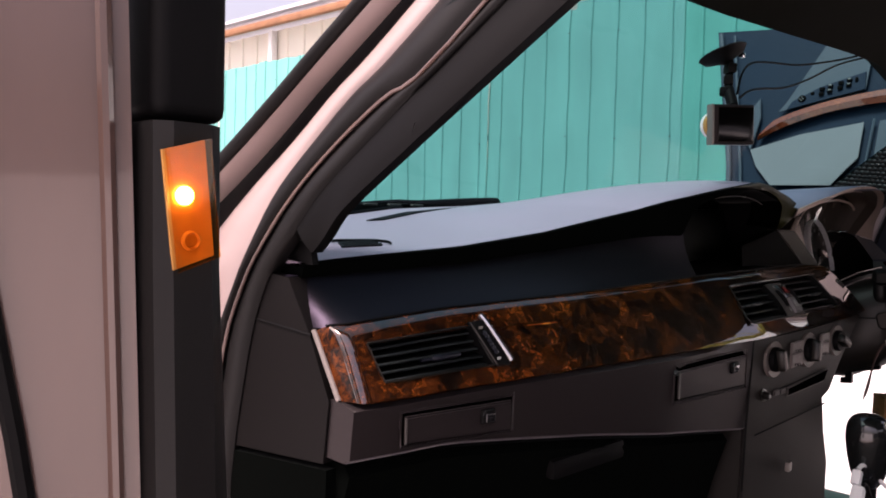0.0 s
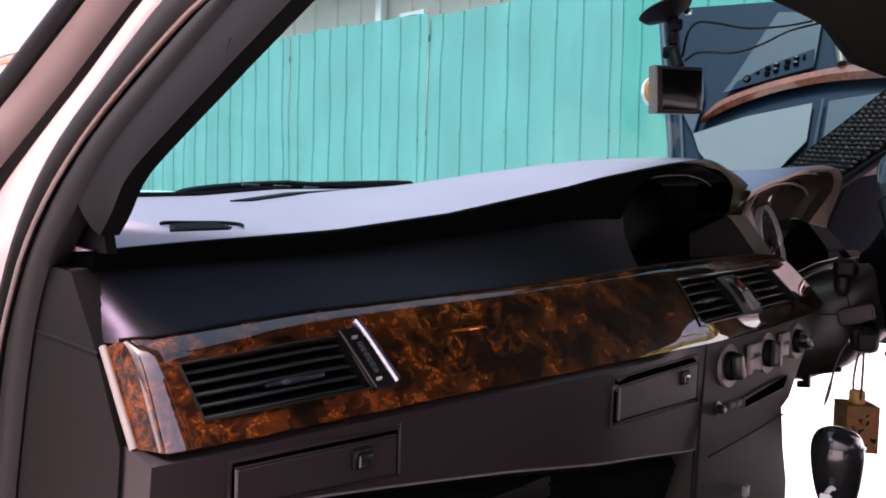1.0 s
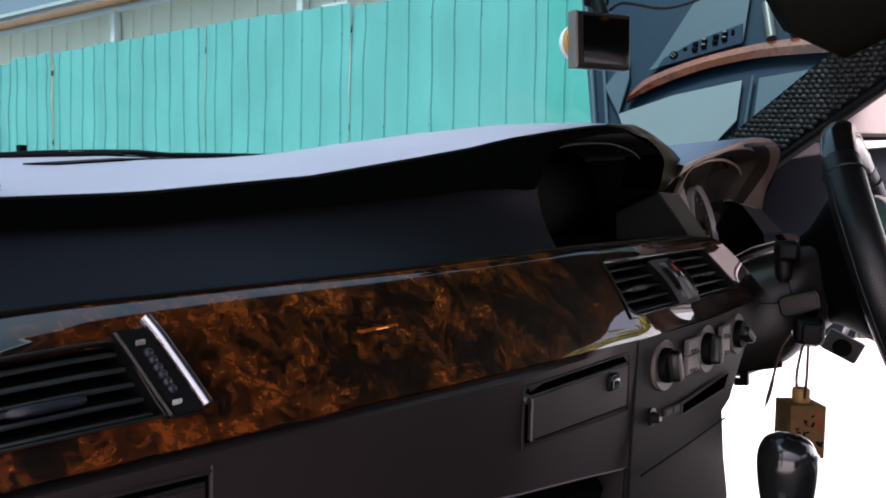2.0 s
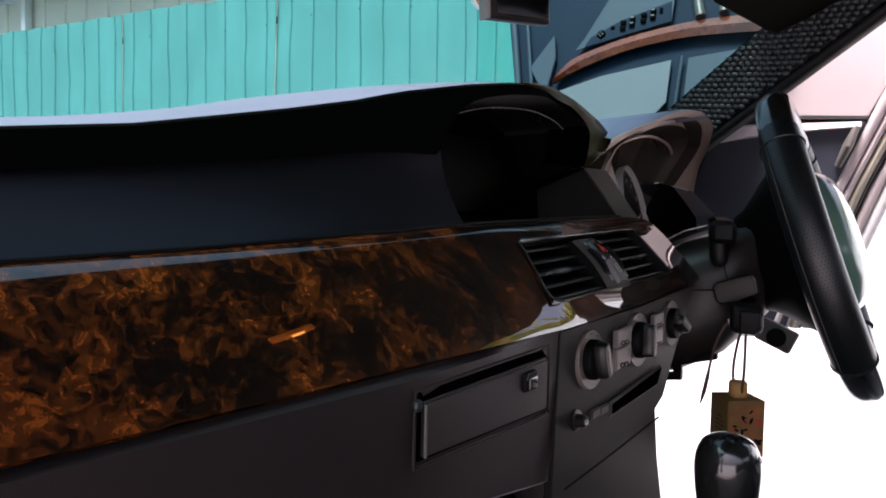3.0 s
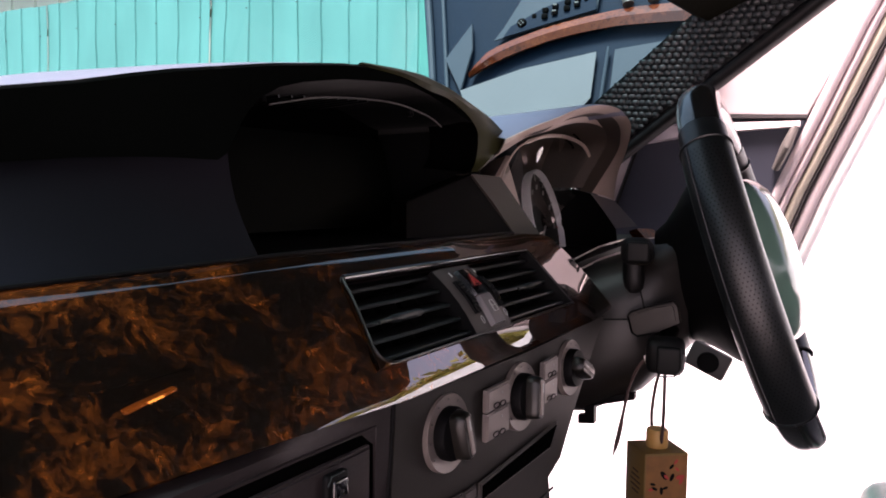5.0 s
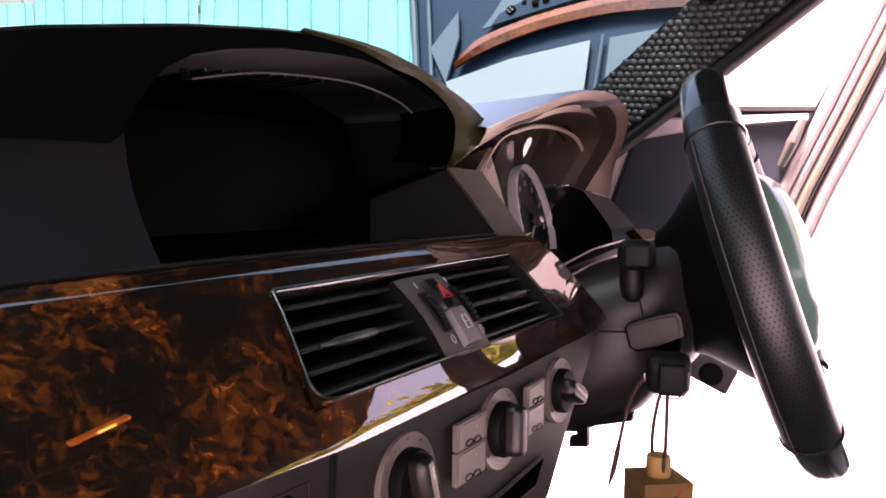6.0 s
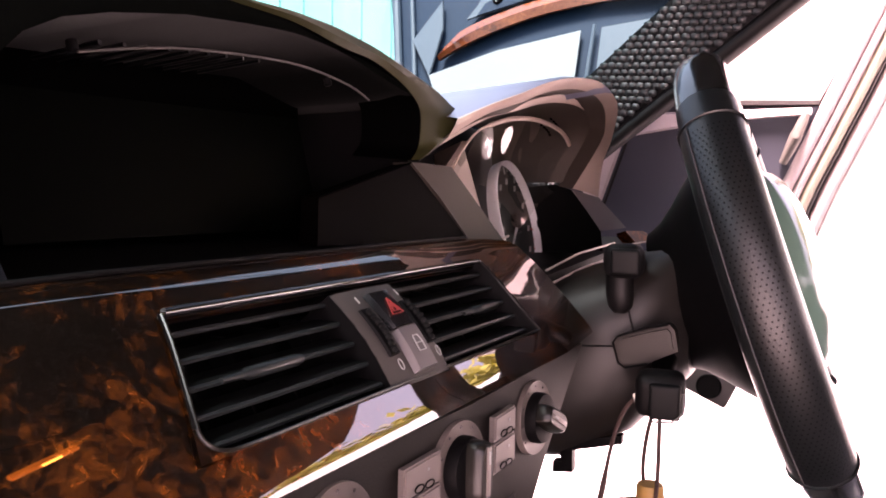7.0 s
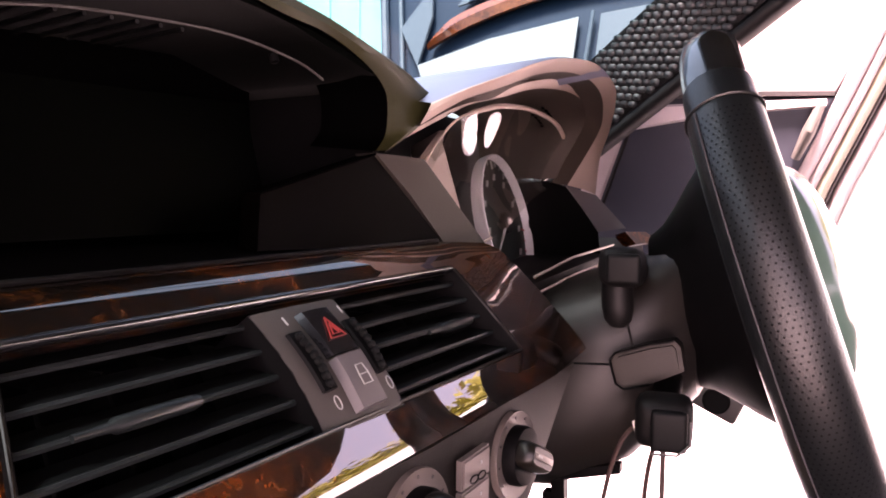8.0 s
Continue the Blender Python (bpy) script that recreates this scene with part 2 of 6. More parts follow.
CARD_DARK = material("printed_flower_side", (0.17, 0.075, 0.016), 0.6, vary=0.6, vary_size=60)
CORK = material("wooden_cap", (0.40, 0.22, 0.06), 0.55, grain=0.4, vary=0.2, vary_size=60)
CORD = material("brown_cord", (0.045, 0.022, 0.018), 0.8, grain=0.5)
AMBER = glass("amber_lens", (1.0, 0.74, 0.40), 0.03, rough=0.08)
LAMP_BACK = material("orange_reflector", (0.52, 0.25, 0.07), 0.35, metal=0.3, vary=0.45, vary_size=70)
DOME = glowing("lit_dome_lens", (1.0, 0.24, 0.02), 0.32)
FILAMENT = glowing("lit_filament", (1.0, 0.36, 0.05), 6.0)
BULB = glowing("lit_bulb", (1.0, 0.66, 0.22), 45.0)
WINDSCREEN = glass("windscreen_glass", (0.205, 0.335, 0.345), 0.006, graze=0.08)
LENS = glass("dial_lens", (0.86, 0.88, 0.87), 0.12, graze=0.35)
ripple(LENS, 14, 0.35)
LEAF = material("tree_leaf", (0.25, 0.24, 0.02), 0.6, vary=0.4, vary_size=3)
BARK = material("bark", (0.12, 0.09, 0.06), 0.9, grain=0.8, grain_size=60)


# ---- building helpers ----
def thing(name, at, label, category, group="", kind=""):
    e = new(name)
    e.location, e.empty_display_size = at, 0.05
    return tagged(e, label, category, group, kind)


def part(name, bm, mat, parent=None, label=""):
    me = bpy.data.meshes.new(name)
    for f in bm.faces:
        f.smooth = True
    for e in bm.edges:
        if len(e.link_faces) == 2:
            e.smooth = e.calc_face_angle(0) < radians(38)
    bm.to_mesh(me)
    bm.free()
    me.materials.append(mat)
    ob = new(name, me)
    if parent is not None:
        ob.parent = parent
        if parent.type == "EMPTY":
            ob.matrix_parent_inverse = Matrix.Translation(-parent.location)
    if label:
        ob["label"] = label
    return ob


def add_box(bm, c, s, rot=None, bevel=0.003, seg=2):
    g = bmesh.ops.create_cube(bm, size=1)
    v = g["verts"]
    bmesh.ops.scale(bm, vec=s, verts=v)
    if bevel:
        edges = list({e for q in v for e in q.link_edges})
        r = bmesh.ops.bevel(bm, geom=edges, offset=min(bevel, min(s) * 0.45), segments=seg, affect="EDGES", profile=0.6)
        v = list({q for f in r["faces"] for q in f.verts} | {q for q in v if q.is_valid})
    m = Matrix.Translation(c) @ (rot or Matrix.Identity(3)).to_4x4()
    bmesh.ops.transform(bm, matrix=m, verts=v)
    return bm


def box(c, s, rot=None, bevel=0.003, seg=2):
    return add_box(bmesh.new(), c, s, rot, bevel, seg)


def axes(x, z):
    """A turn whose x axis runs along x and whose z axis lies nearest to z."""
    x = Vector(x).normalized()
    y = Vector(z).cross(x).normalized()
    return Matrix((x, y, x.cross(y))).transposed()


def loft(bm, sections, closed=True, caps=True):
    """Skin between sections of equally many points."""
    rings = [[bm.verts.new(p) for p in s] for s in sections]
    n = len(rings[0])
    for a, b in zip(rings, rings[1:]):
        for i in range(n if closed else n - 1):
            j = (i + 1) % n
            bm.faces.new((a[i], a[j], b[j], b[i]))
    if caps and closed:
        bm.faces.new(rings[0][::-1])
        bm.faces.new(rings[-1])
    bmesh.ops.recalc_face_normals(bm, faces=bm.faces)
    return bm


def prism(bm, outline, push, bevel=0.0):
    """A plate: an outline in space, thickened by the vector push."""
    push = Vector(push)
    a = [bm.verts.new(p) for p in outline]
    b = [bm.verts.new(Vector(p) + push) for p in outline]
    n = len(a)
    faces = [bm.faces.new(a[::-1]), bm.faces.new(b)]
    faces += [bm.faces.new((a[i], a[(i + 1) % n], b[(i + 1) % n], b[i])) for i in range(n)]
    bmesh.ops.recalc_face_normals(bm, faces=faces)
    if bevel:
        edges = list(faces[1].edges)
        bmesh.ops.bevel(bm, geom=edges, offset=bevel, segments=2, affect="EDGES")
    return bm


def tube(bm, pts, r, n=10, flat=1.0):
    """A rod along points; r is one radius or one for each point."""
    pts = [Vector(p) for p in pts]
    rs = r if isinstance(r, (list, tuple)) else [r] * len(pts)
    rings, side = [], None
    for i, p in enumerate(pts):
        d = (pts[min(i + 1, len(pts) - 1)] - pts[max(i - 1, 0)]).normalized()
        if side is None:
            side = d.orthogonal().normalized()
        side = (side - d * side.dot(d)).normalized()
        up = d.cross(side)
        rings.append([p + rs[i] * (math.cos(a) * side + flat * math.sin(a) * up) for a in (2 * math.pi * k / n for k in range(n))])
    return loft(bm, rings)


def lathe(bm, at, axis, profile, n=32):
    """A turned body: profile of (radius, height along the axis)."""
    axis = Vector(axis).normalized()
    side = axis.orthogonal().normalized()
    up = axis.cross(side)
    rings = [[Vector(at) + axis * h + max(r, 1e-4) * (math.cos(a) * side + math.sin(a) * up) for a in (2 * math.pi * k / n for k in range(n))] for r, h in profile]
    return loft(bm, rings)


def curve(points, n):
    """n + 1 points on a smooth curve through the given points."""
    p = [Vector(q) for q in points]
    out = []
    for k in range(n + 1):
        u = k / n * (len(p) - 1)
        i = min(int(u), len(p) - 2)
        f = u - i
        a, b, c, d = p[max(i - 1, 0)], p[i], p[i + 1], p[min(i + 2, len(p) - 1)]
        out.append(0.5 * ((2 * b) + (c - a) * f + (2 * a - 5 * b + 4 * c - d) * f * f + (3 * b - a - 3 * c + d) * f ** 3))
    return out


def at(table, x):
    return float(np.interp(x, [a for a, b in table], [b for a, b in table]))


def stations(a, b, n):
    return [a + (b - a) * i / n for i in range(n + 1)]


# ---- outside: ground, fence, shed, trees ----
def ground_height(x, y):
    return 0.42 * min(1.0, max(0.0, (x - 1.6) / 2.4))


bm = bmesh.new()
gx = [-300, -60, -20, -8, -4, -2, -1, 0, 1, 1.6, 1.9, 2.3, 2.8, 3.3, 3.8, 4.0, 4.6, 6, 9, 20, 60, 300]
gy = [-300, -60, -20, -10, -6, -4, -2, -1, 0, 1, 2, 4, 6, 10, 16, 30, 80, 300]
gv = [[bm.verts.new((x, y, ground_height(x, y) + (0.012 * noise.noise(Vector((x * 1.7, y * 1.7, 0))) if abs(x) < 10 else 0))) for x in gx] for y in gy]
for a, b in zip(gv, gv[1:]):
    for i in range(len(gx) - 1):
        bm.faces.new((a[i], a[i + 1], b[i + 1], b[i]))
ground = tagged(part("ground", bm, CONCRETE), "pale sunlit concrete and gravel yard rising to the fence", "ground", kind="structure")

FENCE_X, FENCE_BASE, FENCE_TOP = 4.2, 0.40, 2.6
fence = thing("fence", (FENCE_X, 3, FENCE_BASE), "tall teal painted corrugated steel sheet fence with dents", "fence", kind="structure")


def fence_sheet(y0, width, seed):
    """One corrugated sheet: flat pans with raised double ribs, slightly dented."""
    rnd = random.Random(seed)
    xs, pitch = [], width / 4
    for k in range(4):
        o = k * pitch
        xs += [(o, 0.0), (o + 0.083, 0.0), (o + 0.090, -0.013), (o + 0.120, -0.013), (o + 0.127, 0.0), (o + 0.16, 0.0), (o + 0.20, 0.0)]
    xs.append((width + 0.006, 0.001))
    deep = 1.0 if y0 > -3.5 else 0.08
    lean, rise = rnd.uniform(-0.012, 0.012), rnd.uniform(-0.035, 0.03)
    rows = []
    top = FENCE_TOP + rise
    for z in stations(FENCE_BASE - 0.02, top, 12):
        row = []
        for y, d in xs:
            p = Vector((0, y0 + y, z))
            dent = 0.020 * noise.noise(p * 1.9) + 0.010 * noise.noise(p * 5.5)
            row.append((FENCE_X + d * deep + dent * deep + lean * (z - FENCE_BASE), y0 + y, z + (0.012 * noise.noise(p * 9) if z == top else 0)))
        rows.append(row)
    back = [[(x + 0.003, y, z) for x, y, z in r] for r in rows]
    bm = bmesh.new()
    loft(bm, rows, closed=False)
    loft(bm, back, closed=False)
    return bm


width = 0.94
for k in range(27):
    # sheets seen past the windscreen get the pale, glaring colour
    sheet = part("corrugated_sheet", fence_sheet(-10.98 + k * width, width, k), TEAL_DEEP if k in (12, 13) else TEAL_GLARE if k < 12 or k > 23 else TEAL, fence)
    for z in (0.75, 1.5, 2.35):
        for j in range(2):
            bm = bmesh.new()
            lathe(bm, (FENCE_X - 0.016, -10.98 + k * width + 0.083 + j * width / 2, z + 0.02 * math.sin(k * 3 + j)), (-1, 0, 0), [(0.006, 0), (0.006, 0.003), (0.003, 0.006), (0.0, 0.0065)], 8)
            part("screw", bm, SEAL_GREY, sheet)
for z in (0.8, 1.55, 2.4):
    part("rail", box((FENCE_X + 0.10, 1.7, z), (0.05, 25, 0.05), bevel=0.006), RUST, fence)

shed = thing("shed", (6.2, 7, 0.42), "cream corrugated wall shed with pale roof, rusty gutter and white posts", "shed")
bm = bmesh.new()
row0, row1 = [], []
for k in range(52):
    y = -1 + k * 0.40
    for o, d in ((0, 0), (0.30, 0), (0.315, -0.025), (0.35, -0.025), (0.365, 0)):
        row0.append((5.4 + d, y + o, 0.4)), row1.append((5.4 + d, y + o, 3.42))
loft(bm, [row0, row1], closed=False)
part("wall", bm, CREAM, shed)
part("wall_core", box((5.6, 9.4, 1.9), (0.3, 21, 3.0), bevel=0.01), CREAM, shed)
for y in (3.0, 5.72, 9.2, 12.8, 16):
    part("post", box((5.32, y, 1.9), (0.10, 0.09, 3.0), bevel=0.008), WHITE, shed)
part("eave", box((5.29, 9.4, 3.52), (0.20, 21, 0.10), bevel=0.01), BLUE_ROOF, shed)
part("gutter", box((5.15, 9.4, 3.46), (0.09, 21, 0.10), bevel=0.03), RUST, shed, "rusty gutter")
bm = bmesh.new()
prism(bm, [(5.13, -1, 3.59), (8.5, -1, 4.4), (8.5, 20, 4.4), (5.13, 20, 3.59)], (0, 0, 0.05))
part("roof", bm, BLUE_ROOF, shed)

notice = thing("notice_board", (5.3, 5.22, 2.95), "small white notice card with dark unreadable lines", "sign")
part("card", box((5.29, 5.22, 2.90), (0.02, 0.36, 0.20), bevel=0.002), WHITE, notice)
for z, w in ((2.95, 0.14), (2.88, 0.24), (2.85, 0.20)):
    part("text_bar", box((5.277, 5.22, z), (0.006, w, 0.014), bevel=0), BLACK, notice)

tripod = thing("tripod", (3.9, 8.9, 0.42), "black camera tripod with a pan handle standing by the fence", "tripod")
part("column", tube(bmesh.new(), [(3.9, 8.9, 0.95), (3.9, 8.9, 1.42)], 0.016), BLACK, tripod)
part("head", box((3.9, 8.9, 1.45), (0.08, 0.11, 0.08), bevel=0.015), BLACK, tripod)
part("pan_handle", tube(bmesh.new(), [(3.9, 8.88, 1.43), (3.88, 8.60, 1.36)], 0.012), BLACK, tripod)
for a in (0.4, 2.5, 4.6):
    part("leg", tube(bmesh.new(), [(3.9, 8.9, 1.30), (3.9 + 0.26 * math.cos(a), 8.9 + 0.46 * math.sin(a), ground_height(3.9, 9) + 0.01)], [0.014, 0.010]), BLACK, tripod)


def tree(x, y, h, seed):
    rnd = random.Random(seed)
    t = thing("tree", (x, y, 0.42), "leafy green roadside tree beyond the yard", "tree", "trees beyond the fence")
    bm = bmesh.new()
    tube(bm, [(x, y, 0.3), (x + 0.1, y, 0.4 * h), (x + 0.05, y + 0.1, 0.75 * h)], [0.2, 0.14, 0.06], 8)
    for k in range(9):
        a, z = rnd.uniform(0, 6.28), rnd.uniform(0.35, 0.7) * h
        tube(bm, [(x, y, z), (x + math.cos(a) * 0.2 * h, y + math.sin(a) * 0.2 * h, z + 0.16 * h)], [0.06, 0.02], 6)
    part("trunk", bm, BARK, t)
    verts, faces = [], []
    for c in range(46):
        a, r, z = rnd.uniform(0, 6.28), rnd.uniform(0.05, 0.34) * h, rnd.uniform(0.38, 1.0) * h
        r *= 1.15 - abs(z / h - 0.62) * 1.6
        cx, cy = x + r * math.cos(a), y + r * math.sin(a)
        for _ in range(120):
            p = Vector((cx, cy, z)) + Vector((rnd.gauss(0, 1), rnd.gauss(0, 1), rnd.gauss(0, 0.7))) * 0.065 * h
            u = Vector((rnd.gauss(0, 1), rnd.gauss(0, 1), rnd.gauss(0, 1))).normalized() * 0.15
            w = u.orthogonal().normalized() * 0.075
            i = len(verts)
            verts += [p - u, p + w, p + u, p - w]
            faces.append((i, i + 1, i + 2, i + 3))
    me = bpy.data.meshes.new("crown")
    me.from_pydata(verts, [], faces)
    me.materials.append(LEAF)
    crown = new("crown", me)
    crown.parent = t
    crown.matrix_parent_inverse = Matrix.Translation(-t.location)


for k, (x, y, h) in enumerate(((9.5, -4.2, 5.0), (9.2, -6.2, 5.4), (8.2, -8.2, 5.7), (10.5, -11.5, 5.9), (9.0, -14.5, 5.5), (11.5, -5.6, 5.4))):
    tree(x, y, h, k + 5)

# ---- car shell ----
car = thing("car_body", (0, -0.6, 0), "silver saloon car body with doors open, dark cloth lining", "car")
HEADER = [(-0.62, -0.30), (-0.45, -0.02), (-0.30, 0.045), (-0.16, 0.058), (0.09, 0.015), (0.20, -0.005), (0.345, -0.024), (0.52, -0.03), (0.64, -0.09)]
# roof lining and outer skin
sec = []
for x in stations(-0.64, 0.64, 22):
    yf = at(HEADER, x)
    drop = at([(-0.64, 0.05), (-0.35, 0.0), (0.34, 0.0), (0.64, 0.052)], x)
    crown_z = 0.05 * (1 - (x / 0.66) ** 2)
    side = at([(0.40, 0.0), (0.64, 0.012)], x)
    sec.append([(x, yf, 1.195 - drop), (x, yf - 0.02, 1.185 - drop), (x, yf - 0.10, 1.20 + crown_z * 0.5 - drop * 0.6), (x, -0.5, 1.27 + crown_z + side), (x, -2.3, 1.18 + crown_z + side),
                (x, -2.3, 1.24 + crown_z), (x, -0.5, 1.33 + crown_z), (x, yf - 0.06, 1.245 + crown_z * 0.5 - drop * 0.6), (x, yf + 0.01, 1.215 - drop)])
part("roof_lining", loft(bmesh.new(), sec), HEADLINER, car, "dark headliner and windscreen header")
roof = [[(x, -0.10 + at(HEADER, x) * 0.5, 1.275 + 0.05 * (1 - (x / 0.7) ** 2)), (x, -0.5, 1.375 + 0.05 * (1 - (x / 0.7) ** 2)), (x, -2.35, 1.285 + 0.05 * (1 - (x / 0.7) ** 2)),
         (x, -2.35, 1.275 + 0.05 * (1 - (x / 0.7) ** 2)), (x, -0.5, 1.362 + 0.05 * (1 - (x / 0.7) ** 2)), (x, -0.10 + at(HEADER, x) * 0.5, 1.265 + 0.05 * (1 - (x / 0.7) ** 2))] for x in stations(-0.67, 0.63, 16)]
part("roof_skin", loft(bmesh.new(), roof), PAINT, car)
part("floor_pan", box((0, -0.9, 0.225), (1.42, 2.9, 0.06), bevel=0.01), CARPET, car, "black carpet floor")
part("firewall", box((0, 0.56, 0.55), (1.5, 0.05, 0.66), bevel=0.01), CARPET, car)
part("rear_bulkhead", box((0, -2.2, 0.56), (1.5, 0.08, 0.72), bevel=0.02), CARPET, car)
for sx in (-1, 1):
    part("sill", box((sx * 0.77, -0.9, 0.235), (0.12, 2.9, 0.06), bevel=0.02), PAINT if sx < 0 else RUBBER, car)
    part("rear_side", box((sx * 0.80, -1.55, 0.50), (0.10, 1.30, 0.40), bevel=0.03), CLOTH, car)
    if sx < 0:
        part("rear_glass_frame", box((sx * 0.70, -1.30, 1.235), (0.06, 1.70, 0.09), bevel=0.02), CLOTH, car)
    part("rear_quarter", box((sx * 0.74, -1.95, 0.56), (0.06, 0.76, 0.48), bevel=0.02), CLOTH, car)
    part("rear_post", box((sx * 0.70, -2.12, 0.97), (0.07, 0.16, 0.60), bevel=0.02), CLOTH, car)
    part("fender", box((sx * 0.80, 0.95, 0.52), (0.16, 1.2, 0.62), bevel=0.06, seg=4), PAINT_DULL, car)
part("bonnet", box((0, 1.10, 0.80), (1.45, 1.1, 0.05), bevel=0.02), PAINT, car)

def pillar_point(side, f, s):
    """On an A-pillar: f runs from its windscreen edge (0) to its door edge (1), s up along it."""
    if side < 0:
        o = Vector((-0.722, 0.330, 0.925)).lerp(Vector((-0.659, 0.125, 1.104)), s)
        i = Vector((-0.723, 0.088, 0.921)).lerp(Vector((-0.673, -0.111, 1.063)), s)
    else:
        o = Vector((0.712, 0.175, 0.945)).lerp(Vector((0.640, -0.100, 1.158)), s)
        i = Vector((0.715, 0.040, 0.930)).lerp(Vector((0.640, -0.277, 1.157)), s)
    return o.lerp(i, f)


# windscreen: bowed pane from the cowl to the header
rows = []
for x in stations(-0.68, 0.69, 16):
    yb = 0.445 - 0.13 * (x / 0.7) ** 2
    yt = at(HEADER, x) + 0.004
    zb = 0.905
    rows.append([(x, yb + (yt - yb) * f, zb + (1.212 - zb) * f + 0.02 * math.sin(math.pi * f)) for f in stations(0, 1, 8)])
rows.append([pillar_point(1, 0.03, (q[2] - 0.945) / 0.213) for q in rows[-1]])
screen = part("windscreen", loft(bmesh.new(), rows, closed=False), WINDSCREEN, car, "lightly tinted curved windscreen")


def pillar_band(side, f0, f1, out, thick, s0=-0.35, s1=1.9, n=12, round_to=0.3):
    """A raised band along the pillar between the fractions f0 and f1."""
    sections = []
    o = Vector((side * out, 0, 0))
    t = Vector((side * thick, 0, 0))
    for s in stations(s0, s1, n):
        ring = []
        for k in range(7):
            f = f0 + (f1 - f0) * k / 6
            bulge = math.sin(math.pi * k / 6) ** 0.5
            ring.append(pillar_point(side, f, s) + o + t * bulge * 0.5)
        for k in range(6, -1, -1):
            f = f0 + (f1 - f0) * k / 6
            ring.append(pillar_point(side, f, s) + o - t * 0.5)
        sections.append(ring)
    return loft(bmesh.new(), sections)


left_pillar = thing("passenger_pillar", (-0.72, 0.15, 0.9), "silver windscreen pillar with black rubber seals and dark lining", "car pillar")
# lines that run down the pillar and bend into the door opening, from the glass inwards
GLASS_LINE = curve([(-0.650, 0.020, 1.190), (-0.700, 0.148, 1.059), (-0.716, 0.186, 1.018), (-0.732, 0.229, 0.975), (-0.750, 0.277, 0.929), (-0.764, 0.320, 0.890), (-0.775, 0.355, 0.850)], 24)
FLANGE_LINE = curve([(-0.628, 0.000, 1.190), (-0.674, 0.132, 1.062), (-0.688, 0.175, 1.021), (-0.704, 0.215, 0.977), (-0.720, 0.266, 0.930), (-0.731, 0.340, 0.879), (-0.735, 0.39, 0.840)], 24)
GROOVE_LINE = curve([(-0.632, -0.025, 1.190), (-0.676, 0.102, 1.057), (-0.690, 0.143, 1.018), (-0.705, 0.181, 0.975), (-0.720, 0.227, 0.930), (-0.731, 0.271, 0.886), (-0.733, 0.340, 0.827), (-0.733, 0.365, 0.72), (-0.733, 0.37, 0.56), (-0.733, 0.37, 0.30)], 30)
SEAL_LINE = curve([(-0.634, -0.062, 1.190), (-0.678, 0.070, 1.052), (-0.691, 0.114, 1.014), (-0.705, 0.150, 0.973), (-0.721, 0.181, 0.929), (-0.731, 0.203, 0.884), (-0.731, 0.234, 0.836), (-0.731, 0.272, 0.76), (-0.731, 0.298, 0.60), (-0.731, 0.30, 0.30)], 30)
LIP_LINE = curve([(-0.634, -0.120, 1.190), (-0.683, 0.022, 1.035), (-0.693, 0.069, 1.007), (-0.706, 0.112, 0.971), (-0.721, 0.150, 0.929), (-0.731, 0.183, 0.885), (-0.731, 0.221, 0.837), (-0.731, 0.255, 0.76), (-0.731, 0.276, 0.60), (-0.731, 0.28, 0.30)], 30)
CAP_LINE = curve([(-0.634, -0.165, 1.190), (-0.682, 0.003, 1.040), (-0.694, 0.040, 1.006), (-0.707, 0.080, 0.968), (-0.721, 0.118, 0.929), (-0.729, 0.152, 0.886), (-0.729, 0.192, 0.840), (-0.729, 0.222, 0.76), (-0.729, 0.250, 0.60), (-0.729, 0.25, 0.30)], 30)
LINING_LINE = curve([(-0.640, -0.190, 1.150), (-0.703, 0.010, 0.979), (-0.708, 0.026, 0.965), (-0.721, 0.069, 0.928), (-0.727, 0.090, 0.908), (-0.724, 0.112, 0.888), (-0.722, 0.130, 0.874)], 16)


def pillar_strip(name, a, b, out, bulge, mat, label=""):
    """A band between two of the pillar's lines: out shifts it off the pillar, bulge rounds its face."""
    n = max(len(a), len(b)) - 1
    a, b = curve(a, n), curve(b, n)
    secs = []
    for p0, p1 in zip(a, b):
        row = []
        for k in range(7):
            q = p0.lerp(p1, k / 6)
            row.append(q + Vector((-1, -0.35, 0)).normalized() * (out + bulge * math.sin(math.pi * k / 6) ** 0.7))
        row += [p1 + Vector((0.016, 0.004, 0)), p0 + Vector((0.016, 0.004, 0))]
        secs.append(row)
    return part(name, loft(bmesh.new(), secs), mat, left_pillar, label)


part("glass_seal", tube(bmesh.new(), GLASS_LINE, 0.0065, 10), RUBBER, left_pillar)
pillar_strip("outer_flange", GLASS_LINE, FLANGE_LINE, 0.0, 0.004, PAINT)
pillar_strip("groove_seal", FLANGE_LINE, GROOVE_LINE[:26], -0.006, -0.004, RUBBER)
pillar_strip("inner_flange", GROOVE_LINE, SEAL_LINE, 0.0, 0.005, PAINT)
pillar_strip("door_seal", SEAL_LINE, LIP_LINE, 0.001, 0.010, RUBBER, "thick black rubber door seal")
# pale tube for the line of highlight that runs down the rubber
part("seal_highlight", tube(bmesh.new(), [q + Vector((-0.004, -0.002, 0)) for q in LIP_LINE], 0.0018, 8), PAINT_DULL, left_pillar, "thin pale highlight line on the seal")
pillar_strip("inner_seal", LIP_LINE, CAP_LINE, -0.003, 0.007, RUBBER)
pillar_strip("lining", CAP_LINE[:17], LINING_LINE, -0.002, 0.003, BLACK, "dark woven pillar lining")

